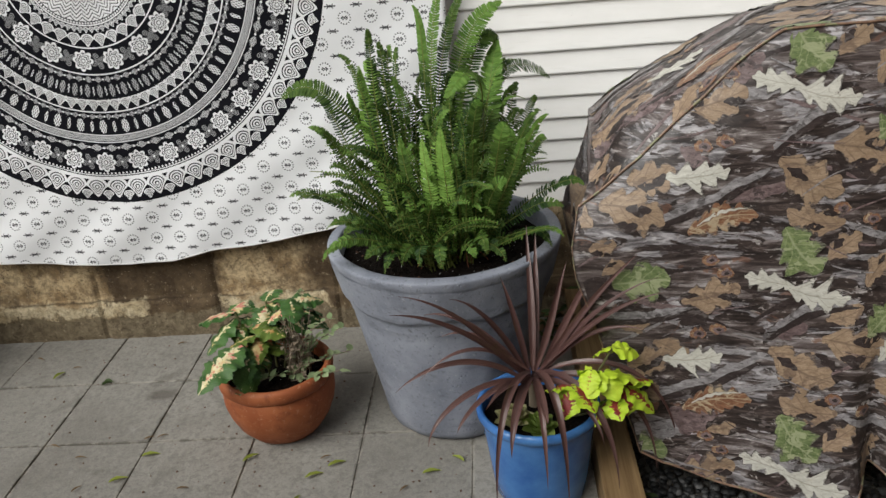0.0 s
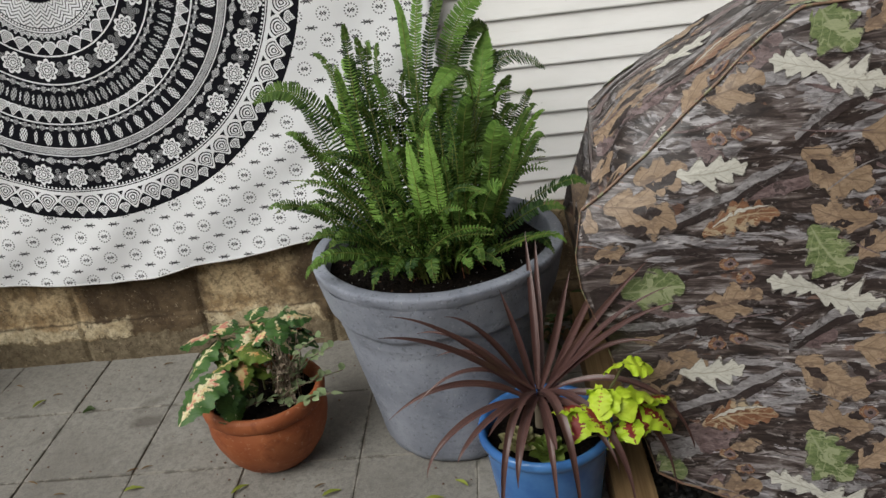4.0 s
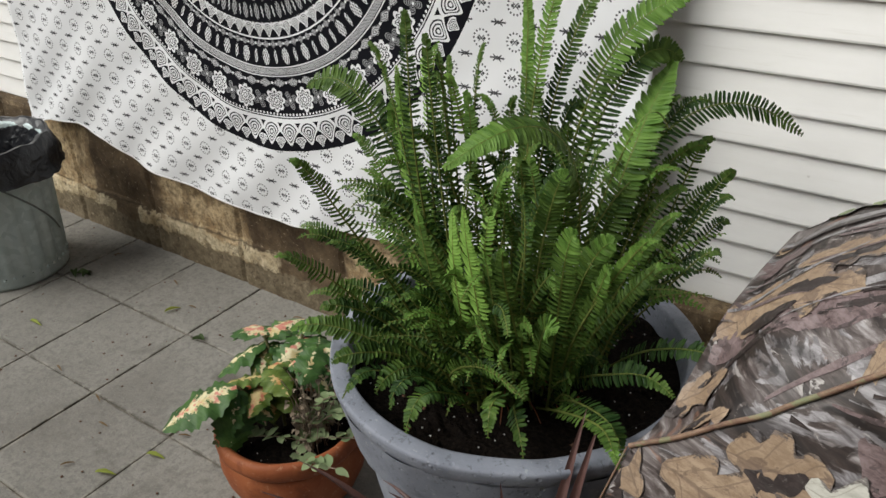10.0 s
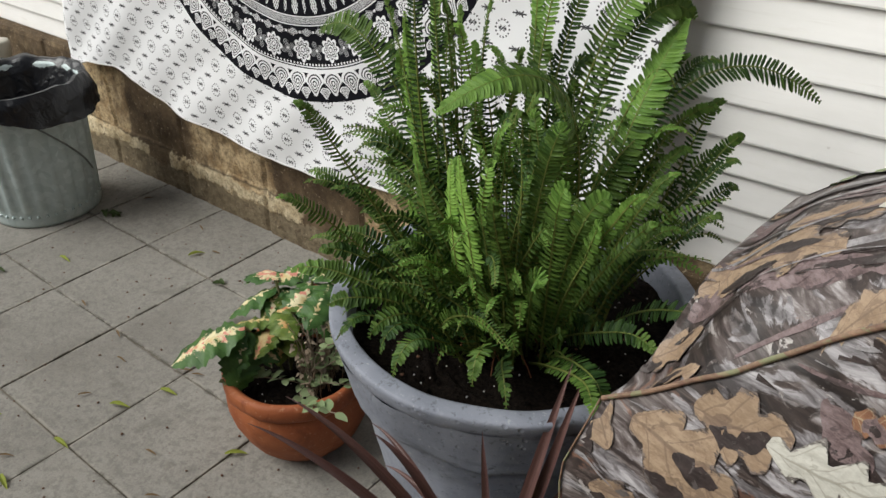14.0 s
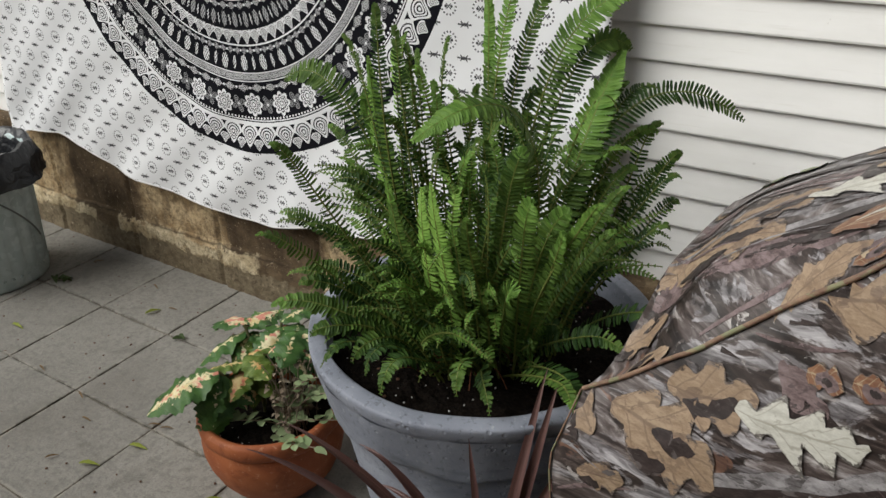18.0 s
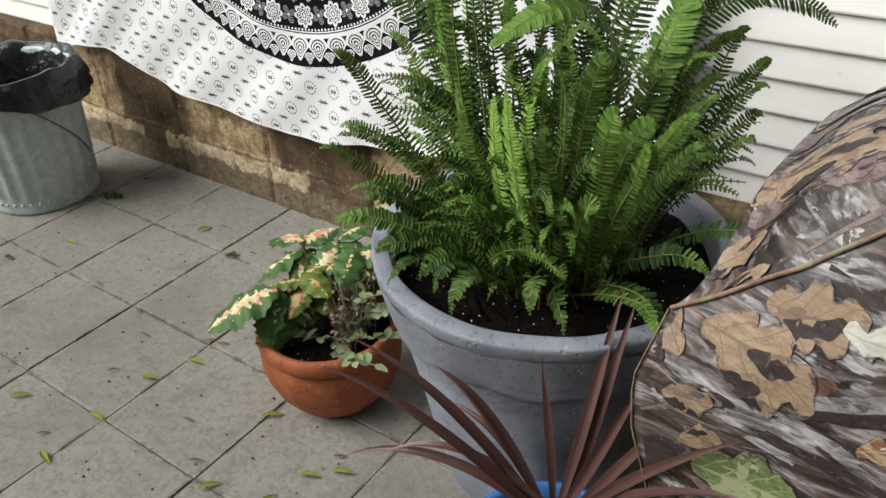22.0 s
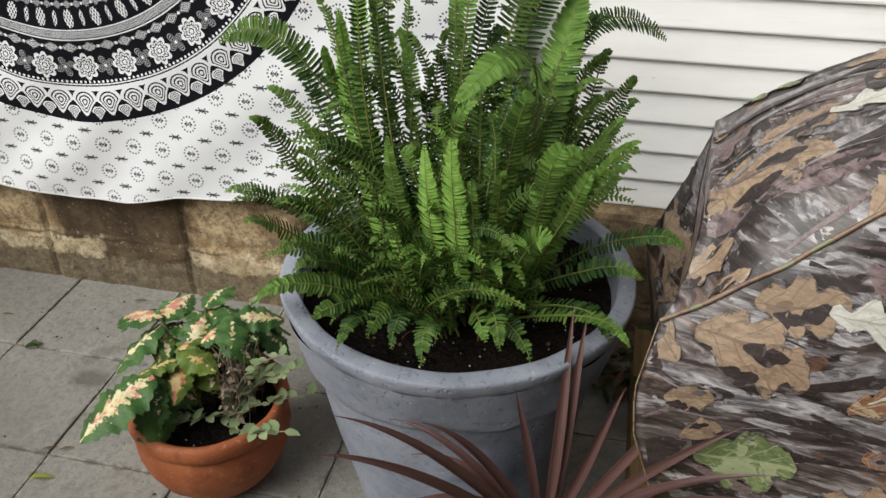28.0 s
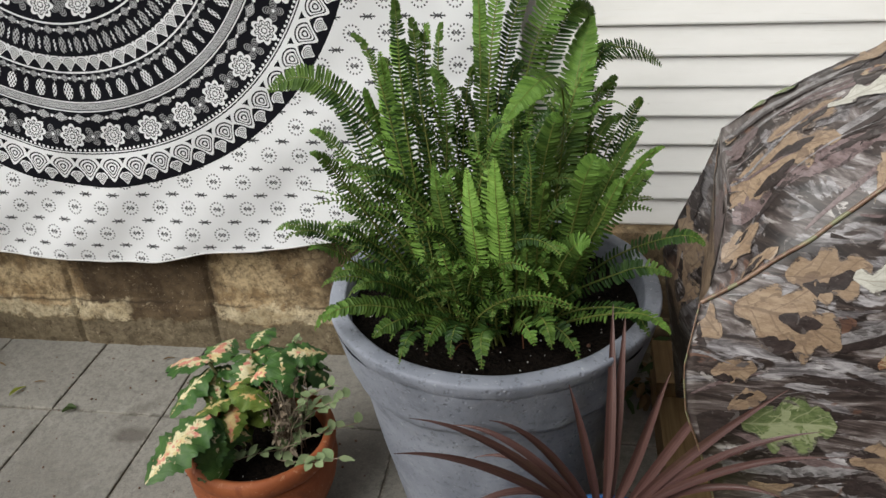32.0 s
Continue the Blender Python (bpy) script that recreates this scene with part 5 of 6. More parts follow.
lime = thing("lime_coleus", "bright lime coleus with dark red hearts in the blue pot", "potted plant", (BX, BY, 0.21))
rnd = random.Random(5)
HEADS_LIME = (((0.075, -0.088, 0.125), 0.055, 3.9), ((0.135, -0.080, 0.150), 0.062, 5.2), ((0.150, -0.095, 0.095), 0.055, 4.9), ((0.155, -0.060, 0.195), 0.056, 1.2), ((0.180, -0.075, 0.110), 0.060, 5.9), ((0.110, -0.085, 0.160), 0.048, 2.8))
for k, (top, size, turn) in enumerate(HEADS_LIME):
    v, f = tube(curve3((0.06, -0.02, 0), (top[0] * 0.7, top[1], top[2] * 0.5), top, 5), 0.0028, 5)
    child("stem", mesh_of("stem", v, f, COLSTEM), lime)
    for i in range(3):
        s = size * rnd.uniform(1.0, 1.35)
        v, f, uv = leaf_grid(s, s * 0.50, 0.35, -0.2, 0.10, 70 + k * 6 + i, 14, 8)
        v = turned(v, Vector(top), turn + (i - 1) * 1.3 + rnd.uniform(-0.2, 0.2), rnd.uniform(-0.6, 0.1), rnd.uniform(-0.3, 0.3))
        child("leaf", mesh_of("leaf", v, f, LIME if k % 2 == 0 else LIME_PLAIN, uvs=uv), lime)

SUCC = make_leaf("succulent_leaf", (0.16, 0.26, 0.05), (0.42, 0.50, 0.14), 0.4)


def rosette(name, where, rad, rings, seed, mat, label):
    ob = thing(name, label, "succulent", where)
    r = random.Random(seed)
    for ring in range(rings):
        q = 1 - ring / rings
        for i in range(7):
            s = rad * (0.35 + 0.65 * q)
            v, f, uv = leaf_grid(s, s * 0.42, -0.30, 0.55, 0, i, 6, 4)
            v = turned(v, Vector((0, 0, 0.006 * ring)), i * 0.898 + ring * 0.45, 0.15 + 1.1 * (1 - q) + r.uniform(-0.08, 0.08))
            child("leaf", mesh_of("leaf", v, f, mat, uvs=uv), ob)
    return ob


rosette("succulent", (BX + 0.0, BY - 0.075, 0.210), 0.046, 5, 3, SUCC, "small green rosette succulent in the blue pot")
rosette("succulent", (BX - 0.055, BY - 0.045, 0.214), 0.048, 4, 6, make_leaf("pale_succulent_leaf", (0.35, 0.36, 0.16), (0.52, 0.46, 0.27), 0.45), "pale cream-green rosette succulent in the blue pot")

# ---- covered grill ----
grill = thing("grill_cover", "woodland camouflage fabric cover over a patio grill", "grill cover")
RIDGE = ((1.48, 0.783), (1.551, 0.785), (1.64, 0.838), (1.765, 0.917), (1.89, 0.978), (2.02, 0.998), (2.2, 1.005), (2.7, 1.0))
FRONT = ((1.483, 0.668), (1.53, 0.703), (1.57, 0.735), (1.61, 0.770), (1.645, 0.803), (1.684, 0.840), (1.79, 0.948), (1.87, 1.002), (2.0, 1.008), (2.2, 0.995), (2.7, 0.98))
HEMLINE = ((1.48, 0.20), (1.55, 0.15), (1.65, 0.10), (1.80, 0.066), (1.90, 0.055), (2.00, 0.058), (2.06, 0.125), (2.15, 0.085), (2.25, 0.065), (2.7, 0.07))
# the end towards the planter: x of its edge, by depth along the roof and by height down the front and the back
END_ROOF = ((-0.49, 1.483), (-0.45, 1.507), (-0.40, 1.522), (-0.35, 1.530), (-0.25, 1.536), (-0.10, 1.552))
END_FRONT = ((0.05, 1.64), (0.10, 1.63), (0.20, 1.60), (0.30, 1.555), (0.40, 1.520), (0.47, 1.497), (0.53, 1.476), (0.60, 1.468), (0.668, 1.483))
END_BACK = ((0.10, 1.55), (0.388, 1.507), (0.486, 1.483), (0.546, 1.495), (0.64, 1.529), (0.735, 1.558))


def ease(a, b, v):
    u = min(1.0, max(0.0, (v - a) / (b - a)))
    return u * u * (3 - 2 * u)


def cover_profile(x):
    """Depth and height round the cover at one place along it: up the back, over the roof, down the front."""
    zb, zf = along(RIDGE, x), along(FRONT, x)
    inner = ease(1.53, 1.60, x)
    flare = 0.155 * min(1.15, max(0.0, (x - 1.50) / 0.45))
    fold = 0.05 * math.exp(-((x - 2.07) / 0.035) ** 2)
    hem = along(HEMLINE, x)
    pts = []
    for i in range(9):
        q = i / 8
        pts.append((0.02 - 0.10 * q, 0.10 + (zb - 0.14) * q))
    for i in range(1, 15):
        q = (i / 14) ** 0.8
        drop = ease(0.62, 0.97, q) * (1 - inner) + ease(0.82, 1.0, q) * inner
        lump = (0.014 + 0.012 * (1 - ease(1.6, 1.75, x))) * inner * math.sin(math.pi * q) ** 0.6
        pts.append((-0.10 - 0.385 * q, zb + (zf - zb) * drop + lump))
    for i in range(1, 21):
        q = i / 20
        y = -0.485 - 0.034 * min(1.0, q * 6) - 0.040 * q - flare * q * q + fold * q ** 4 * 1.8
        pts.append((y, zf - (zf - hem) * q))
    return pts


EDGE_ROW = 22
verts, faces = [], []
xs = [0.0125 * i for i in range(98)]
rows = len(cover_profile(1.6))
first = cover_profile(1.5)
starts = [along(END_BACK, z) if j < 9 else along(END_ROOF, y) if j <= EDGE_ROW else along(END_FRONT, z) for j, (y, z) in enumerate(first)]
for i, step in enumerate(xs):
    for j in range(rows):
        x = starts[j] + step * (2.70 - starts[j]) / xs[-1]
        y, z = cover_profile(x)[j]
        w = 0.010 * noise.noise(Vector((x * 5, y * 4, z * 5))) + 0.005 * noise.noise(Vector((x * 14, y * 9, z * 11 + x * 9)))
        w *= min(1.0, 0.25 + step * 6)
        verts.append(Vector((x, y + w, z + w * 0.6)))
for i in range(len(xs) - 1):
    for j in range(rows - 1):
        a = i * rows + j
        faces.append((a, a + 1, a + rows + 1, a + rows))
# the end panel towards the planter, slightly hollow with a soft fold
n0 = len(verts)
end = verts[:rows]
for ring, (pull, deep) in enumerate(((0.80, 0.004), (0.5, 0.012), (0.12, 0.016))):
    mid = Vector((1.515, -0.22, 0.42))
    for j, p in enumerate(end):
        q = mid.lerp(p, pull)
        verts.append(Vector((q.x + deep + 0.012 * noise.noise(q * 9), q.y, q.z)))
for j in range(rows - 1):
    faces.append((j + 1, j, n0 + j, n0 + j + 1))
    for ring in range(2):
        a = n0 + ring * rows + j
        faces.append((a + 1, a, a + rows, a + rows + 1))
faces.append(tuple(n0 + 2 * rows + j for j in range(rows))[::-1])
cover_mesh = mesh_of("shell", verts, faces, CAMO)
child("shell", cover_mesh, grill)
PIPE = make_print("printed_piping", (0.13, 0.070, 0.052), (0.30, 0.19, 0.125), (0.20, 0.22, 0.12), 0.55, False)
v, f = tube([p + Vector((-0.002, -0.002, 0)) for p in end[EDGE_ROW:]], 0.0012, 6)
child("seam", mesh_of("seam", v, f, PIPE), grill, "piped edge seam")
v, f = tube([verts[i * rows + EDGE_ROW] + Vector((0, -0.001, 0.001)) for i in range(0, 60)], 0.0030, 6)
child("seam", mesh_of("seam", v, f, PIPE), grill, "piped edge seam")
v, f = tube([verts[i * rows + rows - 1] for i in range(len(xs))], 0.003, 6)
child("hem", mesh_of("hem", v, f, PIPE), grill, "stitched lower hem")

# printed leaves of the camouflage
from mathutils.bvhtree import BVHTree

tree = BVHTree.FromPolygons([tuple(v) for v in verts[:n0]], [tuple(f) for f in faces if max(f) < n0])
end_tree = BVHTree.FromPolygons([tuple(v) for v in verts], [tuple(f) for f in faces if max(f) >= n0])
PRINTS = [
    make_print("printed_tan_leaf", (0.22, 0.150, 0.096), (0.385, 0.285, 0.195), (0.150, 0.102, 0.074), 0.57),
    make_print("printed_pale_leaf", (0.44, 0.43, 0.38), (0.60, 0.59, 0.53), (0.30, 0.28, 0.23), 0.66),
    make_print("printed_green_leaf", (0.065, 0.100, 0.032), (0.235, 0.285, 0.128), (0.32, 0.345, 0.205), 0.54),
    make_print("printed_rust_leaf", (0.13, 0.055, 0.032), (0.27, 0.14, 0.078), (0.40, 0.33, 0.22), 0.56),
    make_print("printed_dark_bark", (0.018, 0.013, 0.012), (0.058, 0.042, 0.040), (0.13, 0.115, 0.11), 0.62, False),
    make_print("printed_grey_bark", (0.13, 0.120, 0.122), (0.38, 0.365, 0.37), (0.050, 0.042, 0.041), 0.58, False),
    make_print("printed_mauve_bark", (0.095, 0.062, 0.060), (0.25, 0.190, 0.190), (0.035, 0.025, 0.024), 0.58, False),
]


def lobes_at(u, count, phase, deep):
    """Half width of an oak leaf, 0 to 1, at u along its midrib: rounded lobes with narrow bays."""
    swell = math.sin(math.pi * min(1.0, 0.05 + 0.95 * u)) ** 0.55 * (0.62 + 0.38 * math.sin(math.pi * u ** 0.8))
    wave = 1 - abs(((u * count + phase) % 1.0) * 2 - 1) if deep > 0.55 else abs(math.cos(math.pi * (u * count + phase)))
    return swell * (1 - deep + deep * wave ** 0.8)


def print_leaf(soup, cx, cz, size, turn, kind, lobes, seed, order, down=None, wide=0.36):
    """Lays a leaf shape on the cover; down: on the upper face, where cz counts as depth."""
    c, s = math.cos(turn), math.sin(turn)
    r = random.Random(seed)
    deep = 0.0 if lobes == 1 else 0.74 if kind == 1 else 0.50
    sweep = 0.0 if lobes == 1 else 0.50 if kind == 1 else 0.30
    phases = (r.uniform(0, 0.3), r.uniform(0.3, 0.6))
    bow = r.uniform(-0.10, 0.10)
    n = max(8, min(46, int(size / (0.0045 if lobes > 1 else 0.010))))
    rows_ = []
    for i in range(n + 1):
        u = i / n
        line = []
        for k in (-1.0, -0.55, 0.0, 0.55, 1.0):
            if lobes == 1:
                w = size * wide * math.sin(math.pi * min(1.0, 0.06 + u * 0.94)) ** 0.6 * (1 + 0.7 * noise.noise(Vector((u * 5, k, seed))) + 0.5 * noise.noise(Vector((u * 17, k * 2, seed))))
            else:
                w = size * wide * lobes_at(u, lobes, phases[0 if k < 0 else 1], deep) * (1 + 0.45 * noise.noise(Vector((u * 7, k, seed * 1.7))) + 0.10 * noise.noise(Vector((u * 23, k, seed))))
            bx = (u - 0.5) * size + sweep * abs(k) * w
            bz = k * w + bow * size * math.sin(math.pi * u)
            X, Z = cx + bx * c - bz * s, cz + bx * s + bz * c
            if down == "end":
                hit = end_tree.ray_cast(Vector((1.0, X, Z)), Vector((1, 0, 0)))
                line.append(None if hit[0] is None else hit[0] - Vector((0.0006 + 0.00028 * order, 0, 0)))
                continue
            hit = tree.ray_cast(Vector((X, Z, 2.0)), Vector((0, 0, -1))) if down else tree.ray_cast(Vector((X, -2.0, Z)), Vector((0, 1, 0)))
            if hit[0] is None or (down and hit[0].y < -0.484) or (not down and hit[0].y > -0.484):
                line.append(None)
                continue
            nn = hit[1] if hit[1].dot(Vector((0, -1, 0.6))) > 0 else -hit[1]
            line.append(hit[0] + nn * (0.0006 + 0.00028 * order))
        rows_.append(line)
    ks = (0.0, 0.225, 0.5, 0.775, 1.0)
    for i, (a, b) in enumerate(zip(rows_, rows_[1:])):
        ua, ub = i / n, (i + 1) / n
        for k in range(4):
            q = (a[k], a[k + 1], b[k + 1], b[k])
            if all(p is not None for p in q) and max((q[0] - q[2]).length, (q[1] - q[3]).length) < max(0.03, size * 0.4):
                soup.add(q, [(0, 1, 2, 3)], kind, [(ua, ks[k]), (ua, ks[k + 1]), (ub, ks[k + 1]), (ub, ks[k])])


def holes(soup, x, z, size, turn, seed, order, top):
    """Dark gaps between the lobes of a tan leaf."""
    r = random.Random(seed)
    for k in range(2):
        a, d = turn + r.uniform(-0.4, 0.4), r.uniform(-0.30, 0.30) * size
        e = r.choice((-1, 1)) * r.uniform(0.06, 0.2) * size
        print_leaf(soup, x + d * math.cos(a) - e * math.sin(a), z + d * math.sin(a) + e * math.cos(a), size * r.uniform(0.20, 0.46), turn + r.uniform(-0.3, 0.3), 4, 2, seed + k, order, top, r.uniform(0.18, 0.30))


# the print repeats down and across the cloth: (x, z, size, turn)
TAN = ((1.745, 0.491, 0.125, 0.35), (1.590, 0.660, 0.135, -0.25), (1.630, 0.735, 0.10, 0.3), (1.929, 0.735, 0.15, -0.5), (1.940, 0.651, 0.12, 2.9), (1.996, 0.590, 0.085, 0.7), (2.036, 0.776, 0.15, -0.2), (2.123, 0.665, 0.12, 2.6), (2.065, 0.540, 0.085, 0.9), (1.53, 0.595, 0.06, 0.2), (1.552, 0.545, 0.055, 0.5))
PALE = ((1.717, 0.741, 0.122, 0.15), (1.855, 0.522, 0.095, 2.9), (1.950, 0.497, 0.125, -0.2), (2.101, 0.765, 0.072, 0.9))
GREEN = ((1.919, 0.585, 0.115, -0.9), (1.607, 0.518, 0.12, 0.1), (2.071, 0.438, 0.085, 0.9), (2.173, 0.478, 0.10, 1.2))
RUST = ((1.765, 0.640, 0.14, 0.25), (2.17, 0.57, 0.10, 0.5))
KNOTS = ((1.744, 0.565), (1.773, 0.537), (1.989, 0.666), (2.045, 0.642), (1.729, 0.792), (1.768, 0.803))
BOUGHS = ((1.745, 0.700, 0.24, 0.45, 0.06), (1.940, 0.440, 0.20, 0.40, 0.06), (2.08, 0.62, 0.16, -0.2, 0.05), (1.62, 0.45, 0.18, 0.1, 0.06))
soup = Soup()
rnd = random.Random(77)


def strew(n, size, turn, kinds, order, wide, seed, lobes=1):
    for k in range(n):
        cx, cz = rnd.uniform(1.48, 2.66), (rnd.uniform(-0.47, -0.06) if top else rnd.uniform(0.05, 1.0))
        print_leaf(soup, cx, cz, rnd.uniform(*size), rnd.uniform(*turn), rnd.choice(kinds), lobes, seed + k, order, top, rnd.uniform(*wide))


def lay(row, kind, lobes, order, wide):
    x, z, size, turn = row
    if 1.44 < x + ox < 2.7:
        print_leaf(soup, x + ox, z + oz, size, turn, kind, lobes, int(x * 999) % 97, order, top, wide)


for top in (False, True):
    strew(30, (0.14, 0.30), (-0.25, 0.40), (4, 5, 5, 6), 0, (0.04, 0.09), 0)
    strew(80, (0.08, 0.26), (-0.35, 0.50), (4, 4, 5, 6), 1, (0.015, 0.04), 200)
    strew(90, (0.05, 0.16), (-0.5, 0.7), (4, 5, 6, 6, 5), 7, (0.008, 0.02), 600)
    strew(30, (0.05, 0.09), (-0.6, 0.9), (0, 6, 4), 2, (0.28, 0.38), 400, 2)
    for ix in (-1, 0, 1):
        for iz in range(-2, 3):
            ox, oz = ix * 0.66 + iz * 0.006, iz * 0.39 - (1.03 if top else 0.0)
            for row in BOUGHS:
                lay(row[:4], 5, 1, 3, row[4])
                lay((row[0], row[1] - 0.012, row[2], row[3]), 4, 1, 4, row[4] * 0.6)
            for row in TAN:
                lay((row[0], row[1], row[2] * (0.98 if row[0] < 1.7 else 0.96), row[3]), 0, 3, 5, 0.37 if row[0] < 1.7 else 0.32)
                if 1.44 < row[0] + ox < 2.7:
                    holes(soup, row[0] + ox, row[1] + oz, row[2], row[3], int(row[0] * 999) % 89, 6, top)
            for row in RUST:
                if row[0] + ox < 1.62:
                    continue
                lay(row, 3, 6, 7, 0.24)
                lay((row[0], row[1] + 0.014, row[2] * 0.75, row[3] + 0.08), 1, 6, 8, 0.05)
            for row in GREEN:
                if row[0] + ox > 1.59 or (row[0] + ox > 1.52 and top):
                    lay(row, 2, 3, 8, 0.42)
            for row in PALE:
                lay(row, 1, 4, 9, 0.30)
            for x, z in KNOTS:
                lay((x, z, 0.034, 0.0), 3, 1, 7, 0.36)
                lay((x + 0.002, z, 0.022, 0.0), 6, 1, 8, 0.34)
                lay((x + 0.002, z, 0.010, 0.0), 4, 1, 9, 0.34)
for k, (y, z, size, turn, kind, lobes, wide) in enumerate(((-0.08, 0.50, 0.24, 1.2, 0, 3, 0.44), (-0.22, 0.60, 0.22, 1.4, 0, 3, 0.44), (-0.33, 0.68, 0.16, 0.9, 6, 3, 0.38), (-0.16, 0.72, 0.13, 1.3, 3, 5, 0.28), (-0.36, 0.60, 0.13, 1.5, 5, 2, 0.25),
                                                          (-0.10, 0.36, 0.18, 1.3, 4, 2, 0.25), (-0.25, 0.46, 0.16, 1.1, 5, 2, 0.22), (-0.08, 0.64, 0.10, 1.3, 4, 2, 0.22), (-0.06, 0.53, 0.06, 1.4, 4, 2, 0.26), (-0.21, 0.64, 0.06, 1.2, 4, 2, 0.26), (-0.40, 0.50, 0.14, 1.4, 0, 3, 0.32))):
    print_leaf(soup, y, z, size, turn, kind, lobes, 900 + k, 2 + (k > 6) * 4 + k % 2, "end", wide)
tagged(child("printed_leaves", soup.mesh("printed_leaves", PRINTS), grill, "printed leaf pattern"), kind="stuff")

# ---- bin ----
bin_ = thing("trash_can", "ribbed galvanised steel trash can with a black liner", "trash can", (-0.72, -0.08, 0))


def ribs(a, h):
    return 0.004 * max(-0.6, min(1.0, math.sin(a * 22) * 2.2)) * (1 if 0.055 < h < 0.36 else 0)


prof = [(0.0, 0.012), (0.150, 0.012), (0.156, 0.0), (0.162, 0.0), (0.165, 0.010), (0.162, 0.03), (0.163, 0.05), (0.164, 0.06), (0.168, 0.14), (0.174, 0.25), (0.179, 0.35), (0.180, 0.37), (0.182, 0.40), (0.188, 0.406), (0.189, 0.414), (0.183, 0.418), (0.176, 0.41), (0.172, 0.35), (0.164, 0.2)]
v, f = spun(prof, 176, 0.0, 0, ribs)
child("body", mesh_of("body", v, f, GALV), bin_)
soup = Soup()
for k in range(40):
    a = k * 2 * math.pi / 40
    v, f = pebble(0.006, 3, 1.0)
    soup.add([q + Vector((0.163 * math.cos(a), 0.163 * math.sin(a), 0.035)) for q in v], f, 0)
child("embossed_studs", soup.mesh("embossed_studs", [GALV]), bin_)
ha = radians(-22)
WIRE = Mat("dull_steel_wire", (0.16, 0.18, 0.175), 0.45, 0.6).m
pts = [Vector(((0.184 - 0.010 * t + 0.010 * math.sin(math.pi * t)) * math.cos(ha + 1.05 * t), (0.184 - 0.010 * t + 0.010 * math.sin(math.pi * t)) * math.sin(ha + 1.05 * t), 0.345 - 0.215 * t ** 1.15)) for t in [k / 14 for k in range(15)]]
v, f = tube(pts, 0.003, 8)
child("handle", mesh_of("handle", v, f, WIRE), bin_, "drop bail handle")
bm = box_bm((0.176, -0.018, 0.328), (0.190, 0.018, 0.362), 0.003)
bmesh.ops.transform(bm, matrix=Matrix.Rotation(ha, 4, "Z"), verts=bm.verts)
part("handle_bracket", bm, GALV, bin_)
liner = thing("bin_liner", "crumpled black plastic liner folded over the can's rim", "bin liner", (-0.72, -0.08, 0))
verts, faces = [], []
SEG = 120
lp = [(0.120, 0.10), (0.140, 0.20), (0.158, 0.30), (0.168, 0.40), (0.182, 0.428), (0.196, 0.430), (0.203, 0.412), (0.206, 0.385), (0.208, 0.355), (0.211, 0.330)]
for i, (rad, h) in enumerate(lp):
    for k in range(SEG):
        a = 2 * math.pi * k / SEG
        p = Vector((math.cos(a) * 4, math.sin(a) * 4, h * 14))
        hang = max(0, i - 5) / 4
        crease = 0.008 * noise.noise(p) + 0.006 * noise.noise(p * 2.7) + 0.004 * noise.noise(Vector((a * 9, h * 30, 2)))
        rr = rad + (crease * 0.5 + 0.004 if 3 <= i <= 5 else abs(crease) * 1.6 if i > 5 else crease * 2 - 0.01) + 0.012 * hang
        lobe = 0.5 + 0.5 * math.cos(a - radians(28))
        verts.append((rr * math.cos(a), rr * math.sin(a), h + 0.012 * noise.noise(p * 0.8) + hang * 0.092 * (1 - lobe ** 1.5)))
for i in range(len(lp) - 1):
    for k in range(SEG):
        a, b = i * SEG + k, i * SEG + (k + 1) % SEG
        faces.append((a, b, b + SEG, a + SEG))
inner = faces[:5 * SEG] + [tuple(range(SEG))[::-1]]
child("sheet", mesh_of("sheet", verts[:6 * SEG], inner, BAG), liner)
cuff = [tuple(q - 5 * SEG for q in face) for face in faces[5 * SEG:]]
child("folded_cuff", mesh_of("folded_cuff", verts[5 * SEG:], cuff, BAG), liner, "crumpled turned-over cuff")

pipe = thing("drain_pipe", "short pale plastic pipe stub standing by the foundation", "pipe", (-1.40, 0.185, 0))
PVC = Mat("pale_plastic_pipe", (0.60, 0.57, 0.50), 0.5).m
v, f = spun([(0.0, 0.0), (0.032, 0.0), (0.032, 0.30), (0.037, 0.302), (0.038, 0.345), (0.034, 0.352), (0.0, 0.354)], 32)
child("tube", mesh_of("tube", v, f, PVC), pipe)

# ---- timber edge, gravel, litter ----
timber = thing("landscape_timber", "brown treated timber edging beside the patio", "timber")
part("beam", box_bm((1.512, -1.9, -0.03), (1.598, 0.20, 0.088), 0.006, 2), WOOD, timber)
timber2 = thing("timber_offcut", "short pale timber offcut lying on the edging", "timber")
part("offcut", box_bm((1.508, 0.03, 0.089), (1.60, 0.19, 0.128), 0.004, 2), WOOD, timber2)

STONES = Mat("gravel_stone", rough=0.6, spec=0.4)
STONES.paint(STONES.mix(STONES.ramp(STONES.island(), [(0.0, 0.0), (0.75, 0.25), (1.0, 1.0)]), (0.008, 0.009, 0.010), (0.13, 0.13, 0.13)))
gravel = thing("gravel", "dark grey pea gravel bed", "gravel", kind="stuff")
soup = Soup()
rnd = random.Random(9)
for k in range(5200):
    x, y = rnd.uniform(1.60, 2.65), rnd.uniform(-1.25, -0.30)
    v, f = pebble(rnd.uniform(0.006, 0.014), k, 0.6)
    p = Vector((x, y, -0.03 + rnd.uniform(0, 0.012)))
    soup.add([q + p for q in v], f, 0)
child("gravel_stones", soup.mesh("gravel_stones", [STONES.m]), gravel)

